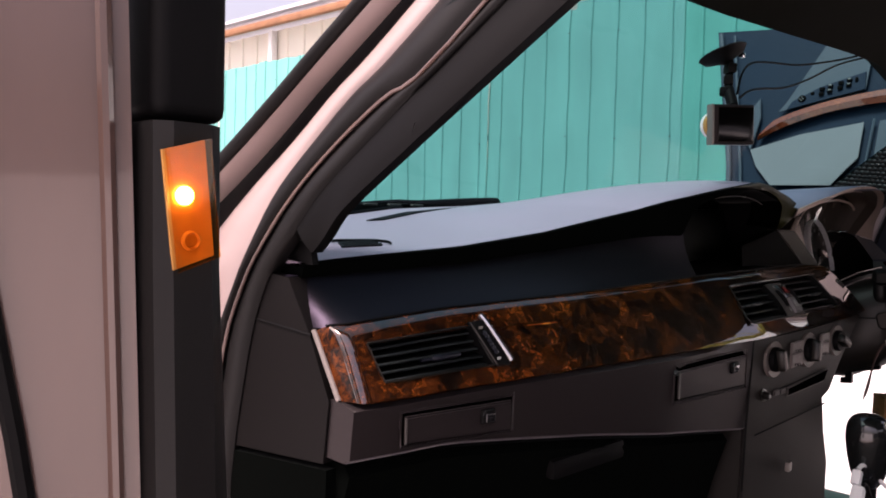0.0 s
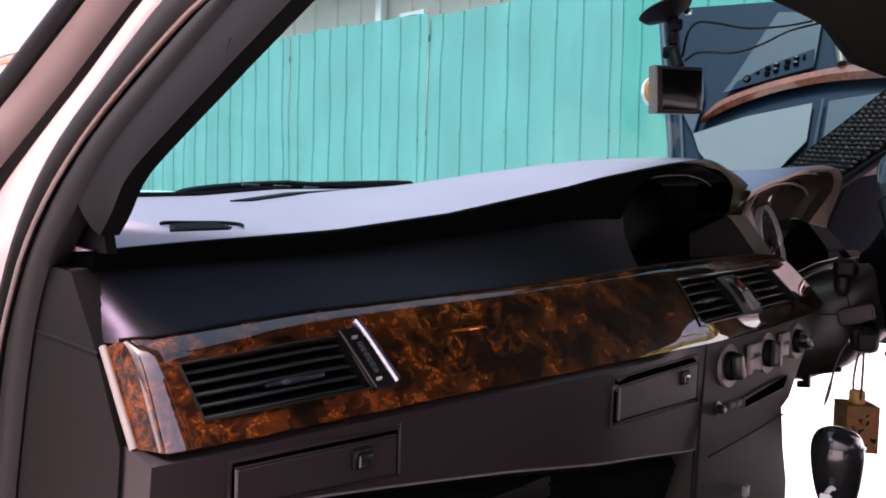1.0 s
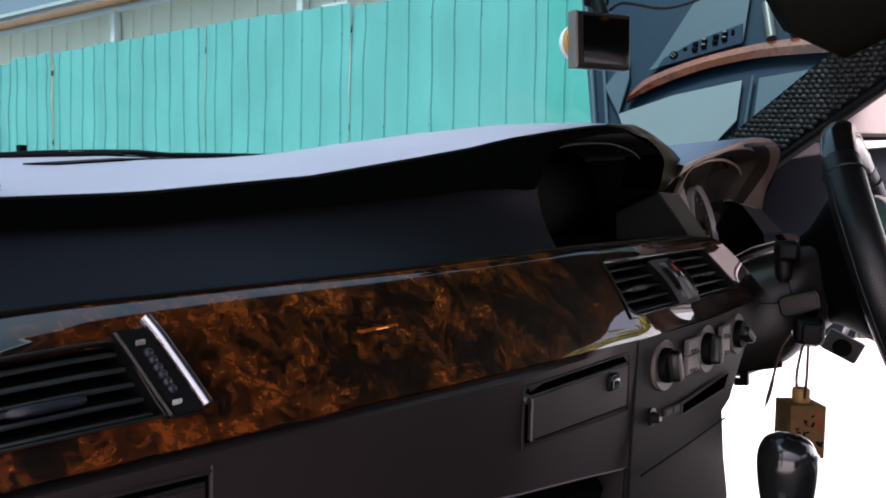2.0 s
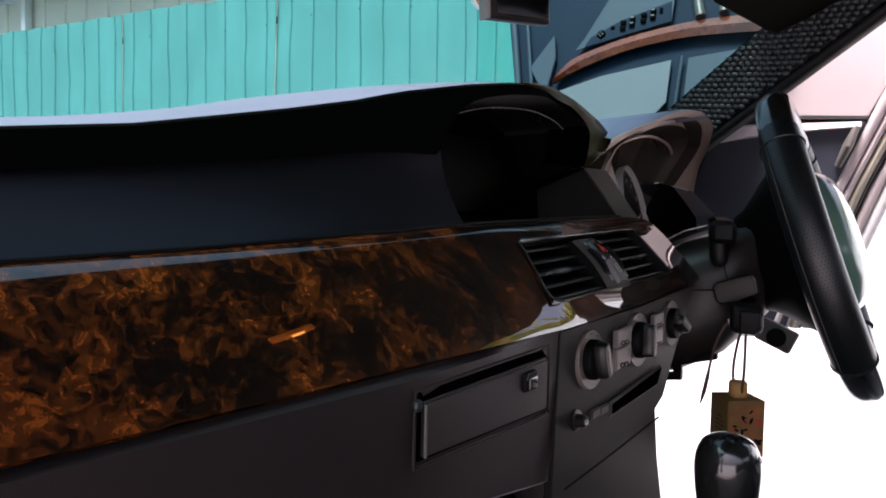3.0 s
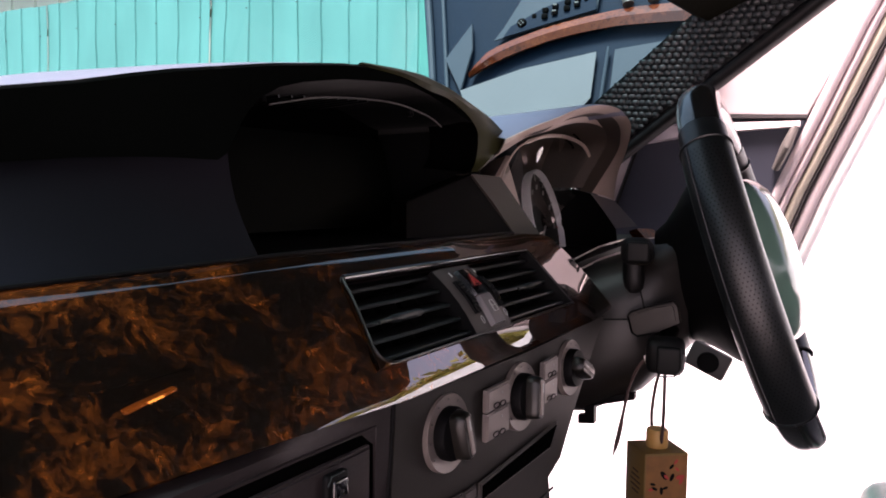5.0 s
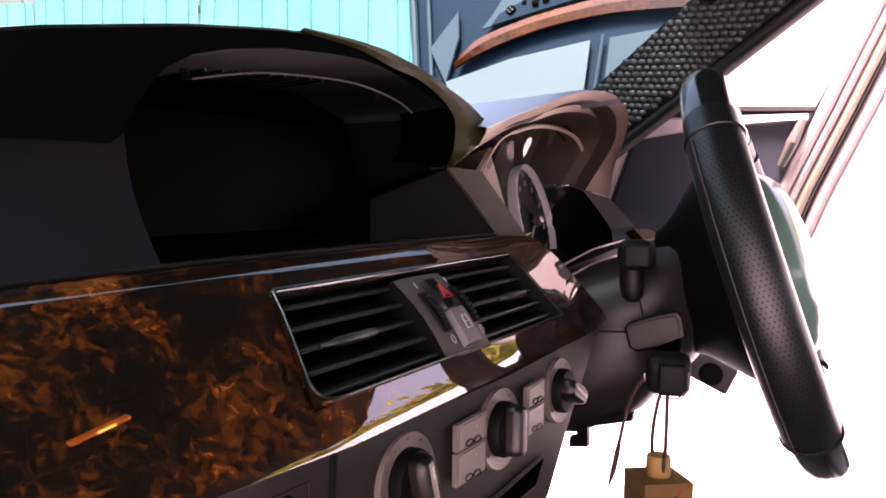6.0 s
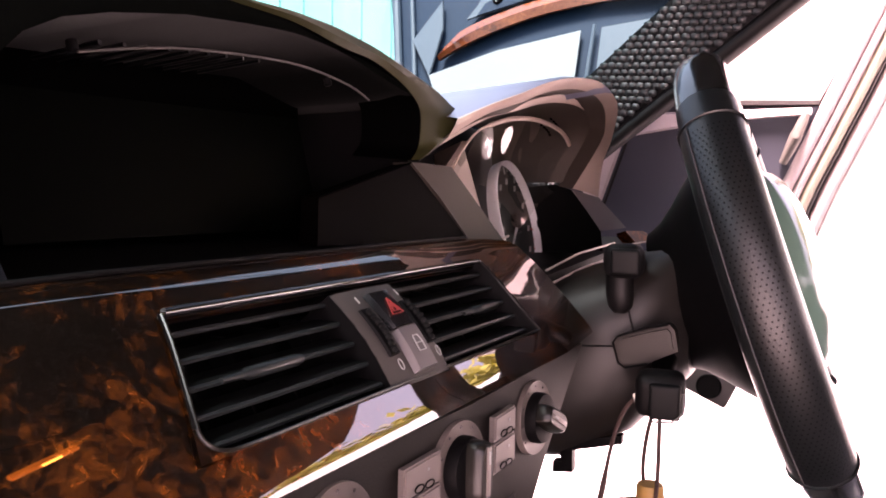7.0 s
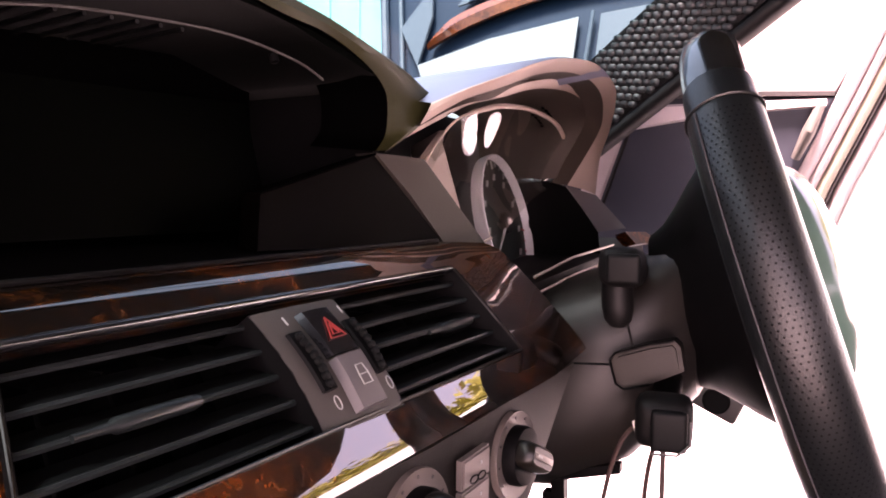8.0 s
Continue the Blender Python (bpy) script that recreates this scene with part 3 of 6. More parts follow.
lining_foot = [(-0.706, 0.1020, 0.9260), (-0.705, 0.1130, 0.9140), (-0.704, 0.1260, 0.8990), (-0.703, 0.1395, 0.8830), (-0.702, 0.1475, 0.8740), (-0.702, 0.1440, 0.8620), (-0.702, 0.26, 0.862), (-0.703, 0.24, 0.915)]
part("lining_foot", prism(bmesh.new(), lining_foot, (-0.007, 0, 0)), BLACK, left_pillar)

right_pillar = thing("driver_pillar", (0.7, 0.0, 0.93), "windscreen pillar lined in dark basket-weave fabric", "car pillar")
part("lining", pillar_band(1, 0.0, 0.80, 0.010, -0.012, -0.25, 1.75), CLOTH, right_pillar)
part("edge_seal", pillar_band(1, 0.80, 1.02, 0.012, -0.022, -0.25, 1.75), RUBBER, right_pillar)
bm = bmesh.new()
rnd = random.Random(3)
rows_n = 46
for r in range(rows_n):
    s = -0.2 + r * 0.036
    for c in range(11):
        f = 0.055 + (c + (0.5 if r % 2 else 0.0)) * 0.068
        if f > 0.77:
            continue
        p = pillar_point(1, f, s)
        u = (pillar_point(1, f + 0.05, s) - p).normalized()
        v = (pillar_point(1, f, s + 0.05) - p).normalized()
        v = (v - u * v.dot(u)).normalized()
        w = u.cross(v)
        if w.x > 0:
            w = -w
        q = p + Vector((0.004, 0, 0)) + w * (rnd.uniform(-0.0006, 0.0006) + 0.0015)
        a, b = rnd.uniform(0.0050, 0.0060), rnd.uniform(0.0040, 0.0047)
        ring = [q + u * (a * x) + v * (b * y) for x, y in ((-1, -0.6), (-0.6, -1), (0.6, -1), (1, -0.6), (1, 0.6), (0.6, 1), (-0.6, 1), (-1, 0.6))]
        lift = rnd.uniform(0.0006, 0.0016)
        top = [p2 + w * lift - (p2 - q) * 0.22 for p2 in ring]
        low = [bm.verts.new(p2 - w * 0.001) for p2 in ring]
        top = [bm.verts.new(p2) for p2 in top]
        for k in range(8):
            bm.faces.new((low[k], low[(k + 1) % 8], top[(k + 1) % 8], top[k]))
        bm.faces.new(top)
weave = part("weave", bm, WEAVE, right_pillar, "raised basket-weave pads")
weave["kind"] = "stuff"

# ---- dashboard ----
dash = thing("dashboard", (0, 0.15, 0.6), "black dashboard with hooded screen bay and burl wood trim", "dashboard")
LIP = [(-0.735, 0.159, 0.861), (-0.663, 0.149, 0.867), (-0.524, 0.129, 0.876), (-0.400, 0.111, 0.891), (-0.300, 0.0905, 0.910), (-0.250, 0.072, 0.921), (-0.212, 0.057, 0.9315), (-0.150, 0.0355, 0.9442),
       (-0.093, 0.0265, 0.9537), (-0.050, 0.0255, 0.9588), (-0.019, 0.0265, 0.962), (0.010, 0.0318, 0.9646), (0.035, 0.0365, 0.9666), (0.080, 0.0405, 0.9660), (0.126, 0.0335, 0.9555), (0.160, 0.0305, 0.9482), (0.187, 0.0300, 0.9408), (0.2025, 0.0300, 0.9358)]
LIP_H = [(-0.735, 0.013), (-0.41, 0.022), (-0.25, 0.036), (-0.182, 0.050), (-0.177, 0.047), (-0.171, 0.035), (-0.165, 0.026), (-0.158, 0.0190), (-0.145, 0.0138), (-0.126, 0.0112), (-0.09, 0.0100), (0.0, 0.0096), (0.06, 0.0110), (0.085, 0.0130), (0.14, 0.0130), (0.16, 0.010), (0.187, 0.006), (0.2025, 0.004)]
LIP_Y = [(a, b) for a, b, c in LIP]
LIP_Z = [(a, c) for a, b, c in LIP]
TRIM_YT = [(-0.722, 0.1070), (-0.7155, 0.1035), (-0.7148, 0.1008), (-0.7138, 0.0990), (-0.7125, 0.0980), (-0.702, 0.0962), (-0.55, 0.0742), (-0.14, 0.0123), (0.13, -0.0091), (0.16, -0.0120)]
TRIM_ZT = [(-0.722, 0.8070), (-0.6, 0.8155), (-0.4, 0.8210), (-0.2, 0.8300), (-0.14, 0.8324), (0.04, 0.8354), (0.16, 0.8370)]
TRIM_YB = [(-0.717, 0.0800), (-0.7155, 0.0770), (-0.7148, 0.0738), (-0.7138, 0.0714), (-0.7125, 0.0702), (-0.703, 0.0668), (-0.674, 0.0600), (-0.54, 0.0360), (-0.14, -0.0490), (0.13, -0.0766), (0.16, -0.0790)]
TRIM_ZB = [(-0.717, 0.752), (-0.54, 0.7545), (-0.3, 0.7580), (-0.16, 0.7595), (0.16, 0.7670)]
LOW_Y = [(-0.73, 0.0715), (-0.674, 0.059), (-0.588, 0.0435), (-0.55, 0.0355), (-0.324, -0.0175), (-0.2, -0.030), (-0.15, -0.037), (-0.1, -0.0435), (-0.014, -0.058), (0.062, -0.068), (0.2, -0.080)]


def far_edge(x):
    return 0.43 - 0.13 * (x / 0.7) ** 2, 0.900 + 0.025 * (1 - abs(x) / 0.7) - 0.006 * min(1.0, max(0.0, (-x - 0.38) / 0.12))


xs = sorted(set(stations(-0.712, 0.2025, 47) + [a for a, h in LIP_H if a > -0.712]))
sections, lips = [], []
for x in xs:
    y, z, h = at(LIP_Y, x), at(LIP_Z, x), at(LIP_H, x)
    yf, zf = far_edge(x)
    yf, deep = max(yf, y + 0.08), 0.19
    lip = [(x, y + 0.002, z - h), (x, y - 0.001, z - h * 0.55), (x, y - 0.0012, z - 0.0016), (x, y + 0.0032, z + 0.0002), (x, y + deep, z - h - 0.004), (x, y + 0.012, z - h + 0.001)]
    hollow = at([(-0.17, 0.0), (-0.14, 1.0), (0.11, 1.0), (0.135, 0.0)], x)
    ring = [(x, y, z - min(0.003, h * 0.3)), (x, y + 0.004, z)]
    for f in (0.08, 0.18, 0.3, 0.45, 0.6, 0.8, 1.0):
        e = f ** 1.8
        high = at([(0.895, 0.0), (0.955, 1.0)], z)
        bump = high * 0.011 * math.sin(math.pi * min(1, f * 1.2)) + (1 - high) * 0.001 * math.sin(math.pi * f)
        ring.append((x, y + (yf - y) * f, z + (zf - z) * (e + (f ** 1.5 - e) * high) + bump))
    ring += [(x, yf, zf - 0.02), (x, y + 0.19, z - min(0.014, h * 0.5) - 0.005 * hollow), (x, y + 0.05, z - min(0.010, h * 0.4))]
    sections.append(ring)
    lips.append(lip)
part("top_pad", loft(bmesh.new(), sections), DASH_TOP, dash, "soft dark grey dash top, the sky's lilac reflection in its colour")
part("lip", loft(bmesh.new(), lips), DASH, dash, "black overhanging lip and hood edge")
# the grained end of the hood sweeps down from the lip to the bezel
inner = curve([(-0.080, 0.0242, 0.9548), (-0.030, 0.0240, 0.9565), (0.000, 0.0280, 0.9572), (0.030, 0.0330, 0.9570), (0.050, 0.0335, 0.9560), (0.075, 0.0340, 0.9555), (0.100, 0.0340, 0.9515), (0.127, 0.0340, 0.9440), (0.1445, 0.0340, 0.9345), (0.154, 0.0370, 0.9240), (0.159, 0.0410, 0.9080), (0.147, 0.0410, 0.8965)], 48)
outer = curve([(-0.080, 0.0240, 0.9553), (-0.030, 0.0244, 0.9606), (0.000, 0.0284, 0.9638), (0.030, 0.0338, 0.9668), (0.060, 0.0375, 0.9672), (0.090, 0.0368, 0.9645), (0.126, 0.0320, 0.9562), (0.160, 0.0292, 0.9488), (0.187, 0.0285, 0.9412), (0.2030, 0.0288, 0.9350), (0.184, 0.0300, 0.9150), (0.150, 0.0365, 0.8955)], 48)
sections = []
for a, b in zip(inner, outer):
    sections.append([a, a.lerp(b, 0.3) + Vector((0, -0.0030, 0.0006)), a.lerp(b, 0.7) + Vector((0, -0.0028, 0.0010)), b])
# inside of the hood, its shade given as near-black colour
part("hood_inside", loft(bmesh.new(), [[a, a + Vector((0, 0.05, 0.004))] for a in inner], closed=False), RECESS_SHADE, dash)
# olive, lighter than the lip: the leather's sheen is put into the colour
part("hood_end", loft(bmesh.new(), sections, closed=False), HOOD_END, dash, "grained olive-black end of the hood")

# panel between the lip and the wood
sections = []
for x in [-0.722, -0.716, -0.708, -0.698] + stations(-0.685, -0.174, 22):
    y, z = at(LIP_Y, x) + 0.006, at(LIP_Z, x) - at(LIP_H, x) + 0.002
    yb, zb = at(TRIM_YT, x) + at([(-0.722, 0.033), (-0.716, 0.020), (-0.708, 0.012), (-0.698, 0.008)], x), at(TRIM_ZT, x) + 0.001
    ring = []
    for f in stations(0, 1, 6):
        ring.append((x, y + (yb - y) * f + 0.006 * math.sin(math.pi * f), z + (zb - z) * f))
    ring += [(x, yb + 0.05, zb), (x, y + 0.05, z)]
    sections.append(ring)
part("upper_panel", loft(bmesh.new(), sections), SATIN, dash, "satin black panel above the wood trim")


# how far the ends of the vents lean from top to foot
TRIM_LEAN = [(-0.717, 0.0), (-0.692, 0.010), (-0.56, 0.018), (-0.50, 0.0), (-0.25, 0.0), (-0.143, -0.026), (0.0, -0.012), (0.128, 0.002), (0.15, 0.0)]


def trim_at(x, v, push=0.0):
    """A point on the face of the wood trim: v from its top (0) to its foot (1); push into the dash."""
    if x <= 0.15:
        x += at(TRIM_LEAN, x) * (v - 0.45)
        a = Vector((x, at(TRIM_YT, x), at(TRIM_ZT, x)))
        b = Vector((x, at(TRIM_YB, x), at(TRIM_ZB, x)))
    else:
        f = (x - 0.15) / 0.08
        a = Vector((0.15, -0.0110, 0.8370)).lerp(Vector((0.195, -0.0240, 0.8350)), f)
        b = Vector((0.15, -0.0784, 0.7668)).lerp(Vector((0.226, -0.0765, 0.7690)), f)
    p = a.lerp(b, v)
    p.y -= 0.0036 * (math.sin(math.pi / 2 * min(1.0, v / 0.3)) - 0.64 * at([(-0.34, 0.0), (-0.17, 1.0)], x) * max(0.0, (v - 0.55) / 0.45) ** 2)
    # the edges roll back into the dash
    roll = max(0.0, 1 - v / 0.09)
    p.y += 0.010 * roll ** 1.8
    p.z += 0.0052 * (1 - (1 - roll) ** 1.5) * 0.75
    foot = max(0.0, (v - 0.92) / 0.08)
    p.y += 0.0012 * foot ** 2 * at([(-0.34, 0.0), (-0.17, 1.0)], x)
    n = Vector((-0.14, -0.74, 0.68 if x > -0.3 else 0.56)).normalized()
    return p - n * push


VENTS = {"passenger": (-0.692, -0.574, 0.20, 0.77), "centre": (-0.143, 0.128, 0.15, 0.76)}
us = sorted(set([round(q, 4) for q in [-0.7155, -0.7148, -0.7138, -0.7125, -0.702] + stations(-0.692, -0.574, 8) + stations(-0.574, -0.143, 26) + stations(-0.143, 0.128, 18) + stations(0.128, 0.15, 3) + stations(0.15, 0.23, 5)]))
vs = [0, 0.015, 0.03, 0.045, 0.065, 0.09, 0.12, 0.15, 0.20, 0.3, 0.42, 0.55, 0.66, 0.76, 0.77, 0.84, 0.90, 0.94, 0.97, 1.0]
bm = bmesh.new()
grid = [[bm.verts.new(trim_at(u, v)) for v in vs] for u in us]
for i in range(len(us) - 1):
    for j in range(len(vs) - 1):
        um, vm = (us[i] + us[i + 1]) / 2, (vs[j] + vs[j + 1]) / 2
        if any(a < um < b and c < vm < d for a, b, c, d in VENTS.values()):
            continue
        bm.faces.new((grid[i][j], grid[i + 1][j], grid[i + 1][j + 1], grid[i][j + 1]))
# the end that turns round the corner towards the door
OUT_T, OUT_B = Vector((-0.7205, 0.1245, 0.8060)), Vector((-0.7205, 0.0890, 0.7515))
end = [[trim_at(us[0], v).lerp(OUT_T.lerp(OUT_B, v), k / 3) for v in vs] for k in range(4)]
bmesh.ops.recalc_face_normals(bm, faces=bm.faces)
part("wood_end", loft(bmesh.new(), end, closed=False), WOOD_END, dash, "burl wood end towards the door")
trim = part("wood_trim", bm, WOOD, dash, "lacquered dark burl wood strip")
sol = trim.modifiers.new("thick", "SOLIDIFY")
sol.thickness, sol.offset, sol.use_rim = 0.005, -1, False
part("end_line", tube(bmesh.new(), [OUT_T.lerp(OUT_B, v) + Vector((-0.0008, -0.0006, 0)) for v in stations(-0.02, 1, 6)], 0.0024, 10), KEY_PALE, dash, "pale metal end strip")
part("top_line", tube(bmesh.new(), [trim_at(u, 0, -0.001) for u in stations(-0.717, 0.15, 40)], 0.0012, 8), BLACK, dash)
# rounded lower corner of the centre vent's opening
arc = [(-0.143 + 0.013 * (1 - math.cos(a)), 0.76 - 0.12 * (1 - math.sin(a))) for a in stations(0, math.pi / 2, 8)]
bm = bmesh.new()
tip = bm.verts.new(trim_at(-0.145, 0.775, -0.0018))
fan = [bm.verts.new(trim_at(u, q, -0.0018)) for u, q in [(-0.145, 0.64)] + arc + [(-0.130, 0.775)]]
for a, b in zip(fan, fan[1:]):
    bm.faces.new((tip, a, b))
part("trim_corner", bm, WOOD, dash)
part("corner_rim", tube(bmesh.new(), [trim_at(u, q, -0.0020) for u, q in arc], 0.0008, 8), GRIP, dash)
part("vent_bead", tube(bmesh.new(), [trim_at(u, 0.145, -0.0006) for u in stations(-0.141, 0.126, 16)], 0.0019, 10), PIANO, dash, "glossy bead above the vent")


def vent(name, key, slats, label):
    u0, u1, v0, v1 = VENTS[key]
    v = thing(name, trim_at((u0 + u1) / 2, 0.5), label, "air vent", "dashboard air vents")
    # frame round the opening
    loop = [trim_at(u, v0) for u in stations(u0, u1, 12)] + [trim_at(u1, q) for q in stations(v0, v1, 5)[1:]]
    loop += [trim_at(u, v1) for u in stations(u1, u0, 12)[1:]] + [trim_at(u0, q) for q in stations(v1, v0, 5)[1:-1]]
    c = sum(loop, Vector()) / len(loop)
    rings = [[p + (c - p) * k - Vector((0, -1, 0.5)).normalized() * d for p in loop] for k, d in ((-0.012, -0.0015), (0.012, -0.001), (0.02, 0.012), (0.03, 0.05))]
    bm = bmesh.new()
    loft(bm, rings, caps=False)
    bm.faces.new([q for q in bm.verts][-len(loop):])
    part("vent_housing", bm, BLACK, v)
    part("vent_rim", tube(bmesh.new(), [p + (c - p) * 0.004 + Vector((0, -0.0008, 0.0006)) for p in loop + loop[:1]], 0.0008, 8), GRIP, v, "thin dark rim")
    for k in range(slats):
        q = v0 + (v1 - v0) * (k + 0.5) / slats
        bm = bmesh.new()
        secs = []
        for u in stations(u0 + 0.002, u1 - 0.002, 10):
            p = trim_at(u, q, 0.006)
            back = Vector((0, 0.012, 0.001))
            secs.append([p + Vector((0, 0, 0.0010)), p + Vector((0, -0.0010, 0)), p - Vector((0, 0, 0.0010)), p + back - Vector((0, 0, 0.001)), p + back + Vector((0, 0, 0.001))])
        blade = part("slat", loft(bm, secs), SLAT_DARK, v)
        # lighter tube: the highlight on the slat's front edge as colour
        part("lit_nose", tube(bmesh.new(), [trim_at(u, q, 0.0055) for u in stations(u0 + 0.002, u1 - 0.002, 10)], 0.0013, 6), SLAT, blade)
    for u in stations(u0 + 0.02, u1 - 0.02, max(3, int((u1 - u0) / 0.028))):
        a, b = trim_at(u, v0 + 0.03, 0.022), trim_at(u, v1 - 0.03, 0.022)
        d = Vector((0, 0.014, 0))
        bm = bmesh.new()
        prism(bm, [a, b, b + d, a + d], (0.0016, 0, 0))
        part("fin", bm, SLAT_DARK, v)
    return v


def thumb_tab(parent, u, q, length, mat=SLAT):
    """A rounded tab that slides on a slat, with a thinner neck."""
    bm = bmesh.new()
    secs = []
    for k, w in ((-1, 0.45), (-0.55, 0.55), (-0.45, 0.62), (-0.40, 0.95), (0.0, 1.0), (0.85, 0.95), (0.97, 0.7), (1, 0.3)):
        p = trim_at(u + k * length / 2, q, 0.004)
        secs.append([p + Vector((0, -0.0030 * w * math.cos(a), 0.0028 * w * math.sin(a))) for a in (math.pi * 2 * j / 10 for j in range(10))])
    part("thumb_tab", loft(bm, secs), mat, parent)


pv = vent("passenger_vent", "passenger", 5, "black slatted passenger air vent with a thumb wheel")
thumb_tab(pv, -0.622, 0.53, 0.044, WHEEL_BLUE)
# thumb-wheel plate and chrome bar beside the passenger vent
bm = bmesh.new()
prism(bm, [trim_at(-0.5765, 0.15, -0.001), trim_at(-0.5600, 0.15, -0.001), trim_at(-0.5560, 0.80, -0.001), trim_at(-0.5725, 0.80, -0.001)], (0, -0.003, 0.0016), 0.001)
plate = part("wheel_plate", bm, SLAT_DARK, pv, "dark plate with a thumb wheel")
part("plate_edge", tube(bmesh.new(), [trim_at(-0.5765 + 0.004 * q, q, -0.0045) for q in stations(0.17, 0.79, 6)], 0.0008, 6), PANEL_GREY, plate)
for k in range(6):
    q = 0.34 + k * 0.055
    bead = part("wheel_bead", lathe(bmesh.new(), trim_at(-0.5672 + q * 0.002, q, -0.0040), (0, -0.85, 0.5), [(0.0026, -0.001), (0.0024, 0.0012), (0.0013, 0.0022), (0.0, 0.0024)], 10), WHEEL_BLUE, plate)
for q, mat in ((0.26, SILVER), (0.71, MARK)):
    part("plate_mark", box(trim_at(-0.5672, q, -0.0045), (0.0052, 0.0012, 0.0026), bevel=0.0005), mat, plate)
part("chrome_bar", tube(bmesh.new(), [trim_at(-0.5575 + 0.006 * q, q, -0.004) for q in stations(0.09, 0.76, 8)], 0.0032, 10), CHROME, pv, "bright chrome bar")

cv = vent("centre_vent", "centre", 5, "black slatted centre air vents round a switch panel")
thumb_tab(cv, -0.100, 0.46, 0.046)
thumb_tab(cv, 0.090, 0.47, 0.044)

# switch panel between the centre vents
switches = thing("switch_panel", (-0.01, -0.035, 0.80), "matt grey switch panel with hazard and lock buttons", "switch panel")
TL, TR, BL, BR = Vector((-0.0395, -0.0125, 0.8206)), Vector((0.0150, -0.0155, 0.8215)), Vector((-0.0385, -0.0475, 0.7780)), Vector((0.0095, -0.0545, 0.7807))


def on_switch(u, v, out=0.0):
    p = TL.lerp(TR, u).lerp(BL.lerp(BR, u), v)
    n = (TR - TL).cross(BL - TL).normalized()
    if n.y > 0:
        n = -n
    p += n * (out + 0.003 * math.sin(math.pi * v))
    return p


def switch_piece(name, u0, u1, v0, v1, out, thick, mat, parent, n=5, label=""):
    secs = []
    for v in stations(v0, v1, n):
        secs.append([on_switch(u0, v, out), on_switch(u0 + (u1 - u0) * 0.08, v, out + thick), on_switch((u0 + u1) / 2, v, out + thick * 1.15), on_switch(u1 - (u1 - u0) * 0.08, v, out + thick), on_switch(u1, v, out), on_switch((u0 + u1) / 2, v, out - 0.002)])
    return part(name, loft(bmesh.new(), secs), mat, parent, label)


part("panel_body", loft(bmesh.new(), [[on_switch(0, v, -0.035), on_switch(0, v, -0.0015), on_switch(1, v, -0.0015), on_switch(1, v, -0.035)] for v in stations(-0.01, 1.01, 6)]), BLACK, switches)
switch_piece("face_plate", 0.004, 0.996, 0, 1, -0.0016, 0.0016, PANEL_GREY, switches)
hazard = switch_piece("hazard_button", 0.36, 0.72, 0.10, 0.50, 0.0005, 0.0032, PIANO, switches, label="black hazard button with a red triangle")
lock = switch_piece("lock_button", 0.36, 0.72, 0.52, 0.93, 0.0005, 0.0036, LOCK_GREY, switches, label="grey central locking button")
tri_pts = [on_switch(0.54, 0.20, 0.0048), on_switch(0.45, 0.38, 0.0048), on_switch(0.63, 0.38, 0.0048)]
part("triangle", tube(bmesh.new(), tri_pts + tri_pts[:2], 0.0004, 6), RED, hazard)
tri_in = [on_switch(0.54, 0.26, 0.0048), on_switch(0.50, 0.35, 0.0048), on_switch(0.58, 0.35, 0.0048)]
part("triangle", tube(bmesh.new(), tri_in + tri_in[:2], 0.0004, 6), RED, hazard)
lk = [on_switch(a, b, 0.0052) for a, b in ((0.50, 0.63), (0.58, 0.63), (0.60, 0.70), (0.60, 0.78), (0.49, 0.78), (0.49, 0.70), (0.50, 0.63))]
part("lock_symbol", tube(bmesh.new(), lk, 0.0003, 6), MARK, lock)
part("lock_symbol_body", tube(bmesh.new(), [on_switch(0.49, 0.705, 0.0052), on_switch(0.60, 0.705, 0.0052)], 0.0003, 6), MARK, lock)
for u in (0.20, 0.86):
    wheel_slot = switch_piece("wheel_slot", u - 0.085, u + 0.085, 0.24, 0.72, 0.0012, 0.0012, BLACK, switches)
    for k in range(8):
        bm = bmesh.new()
        lathe(bm, on_switch(u, 0.29 + k * 0.055, 0.0026 + 0.0015 * math.sin(math.pi * (k + 0.5) / 8)), (0, -0.8, 0.5), [(0.0019, -0.001), (0.0018, 0.0006), (0.0010, 0.0013), (0, 0.0015)], 10)
        part("wheel_bead", bm, STALK, wheel_slot)
    part("open_mark", tube(bmesh.new(), [on_switch(u, 0.10, 0.0022), on_switch(u, 0.17, 0.0022)], 0.0004, 6), MARK, switches)
    ring = [on_switch(u + 0.03 * math.cos(a), 0.82 + 0.05 * math.sin(a), 0.0022) for a in stations(0, 2 * math.pi, 12)]
    part("shut_mark", tube(bmesh.new(), ring, 0.00025, 6), MARK, switches)

# ---- lower dash ----
sections = []
for x in stations(-0.722, -0.146, 24):
    yb, zb = at(TRIM_YB, x) + 0.002, at(TRIM_ZB, x)
    y = at(LOW_Y, x)
    zl = at([(-0.722, 0.700), (-0.62, 0.700), (-0.44, 0.680), (-0.27, 0.656), (-0.15, 0.638)], x)
    sections.append([(x, yb + 0.004, zb - 0.001), (x, y - 0.002, zb - 0.006), (x, y, (zb + zl) / 2), (x, y + 0.002, zl + 0.004), (x, y + 0.008, zl), (x, y + 0.20, zl), (x, yb + 0.20, zb)])
part("lower_panel", loft(bmesh.new(), sections), DASH_LOW, dash, "brown-black lower dash panel")
bm = bmesh.new()
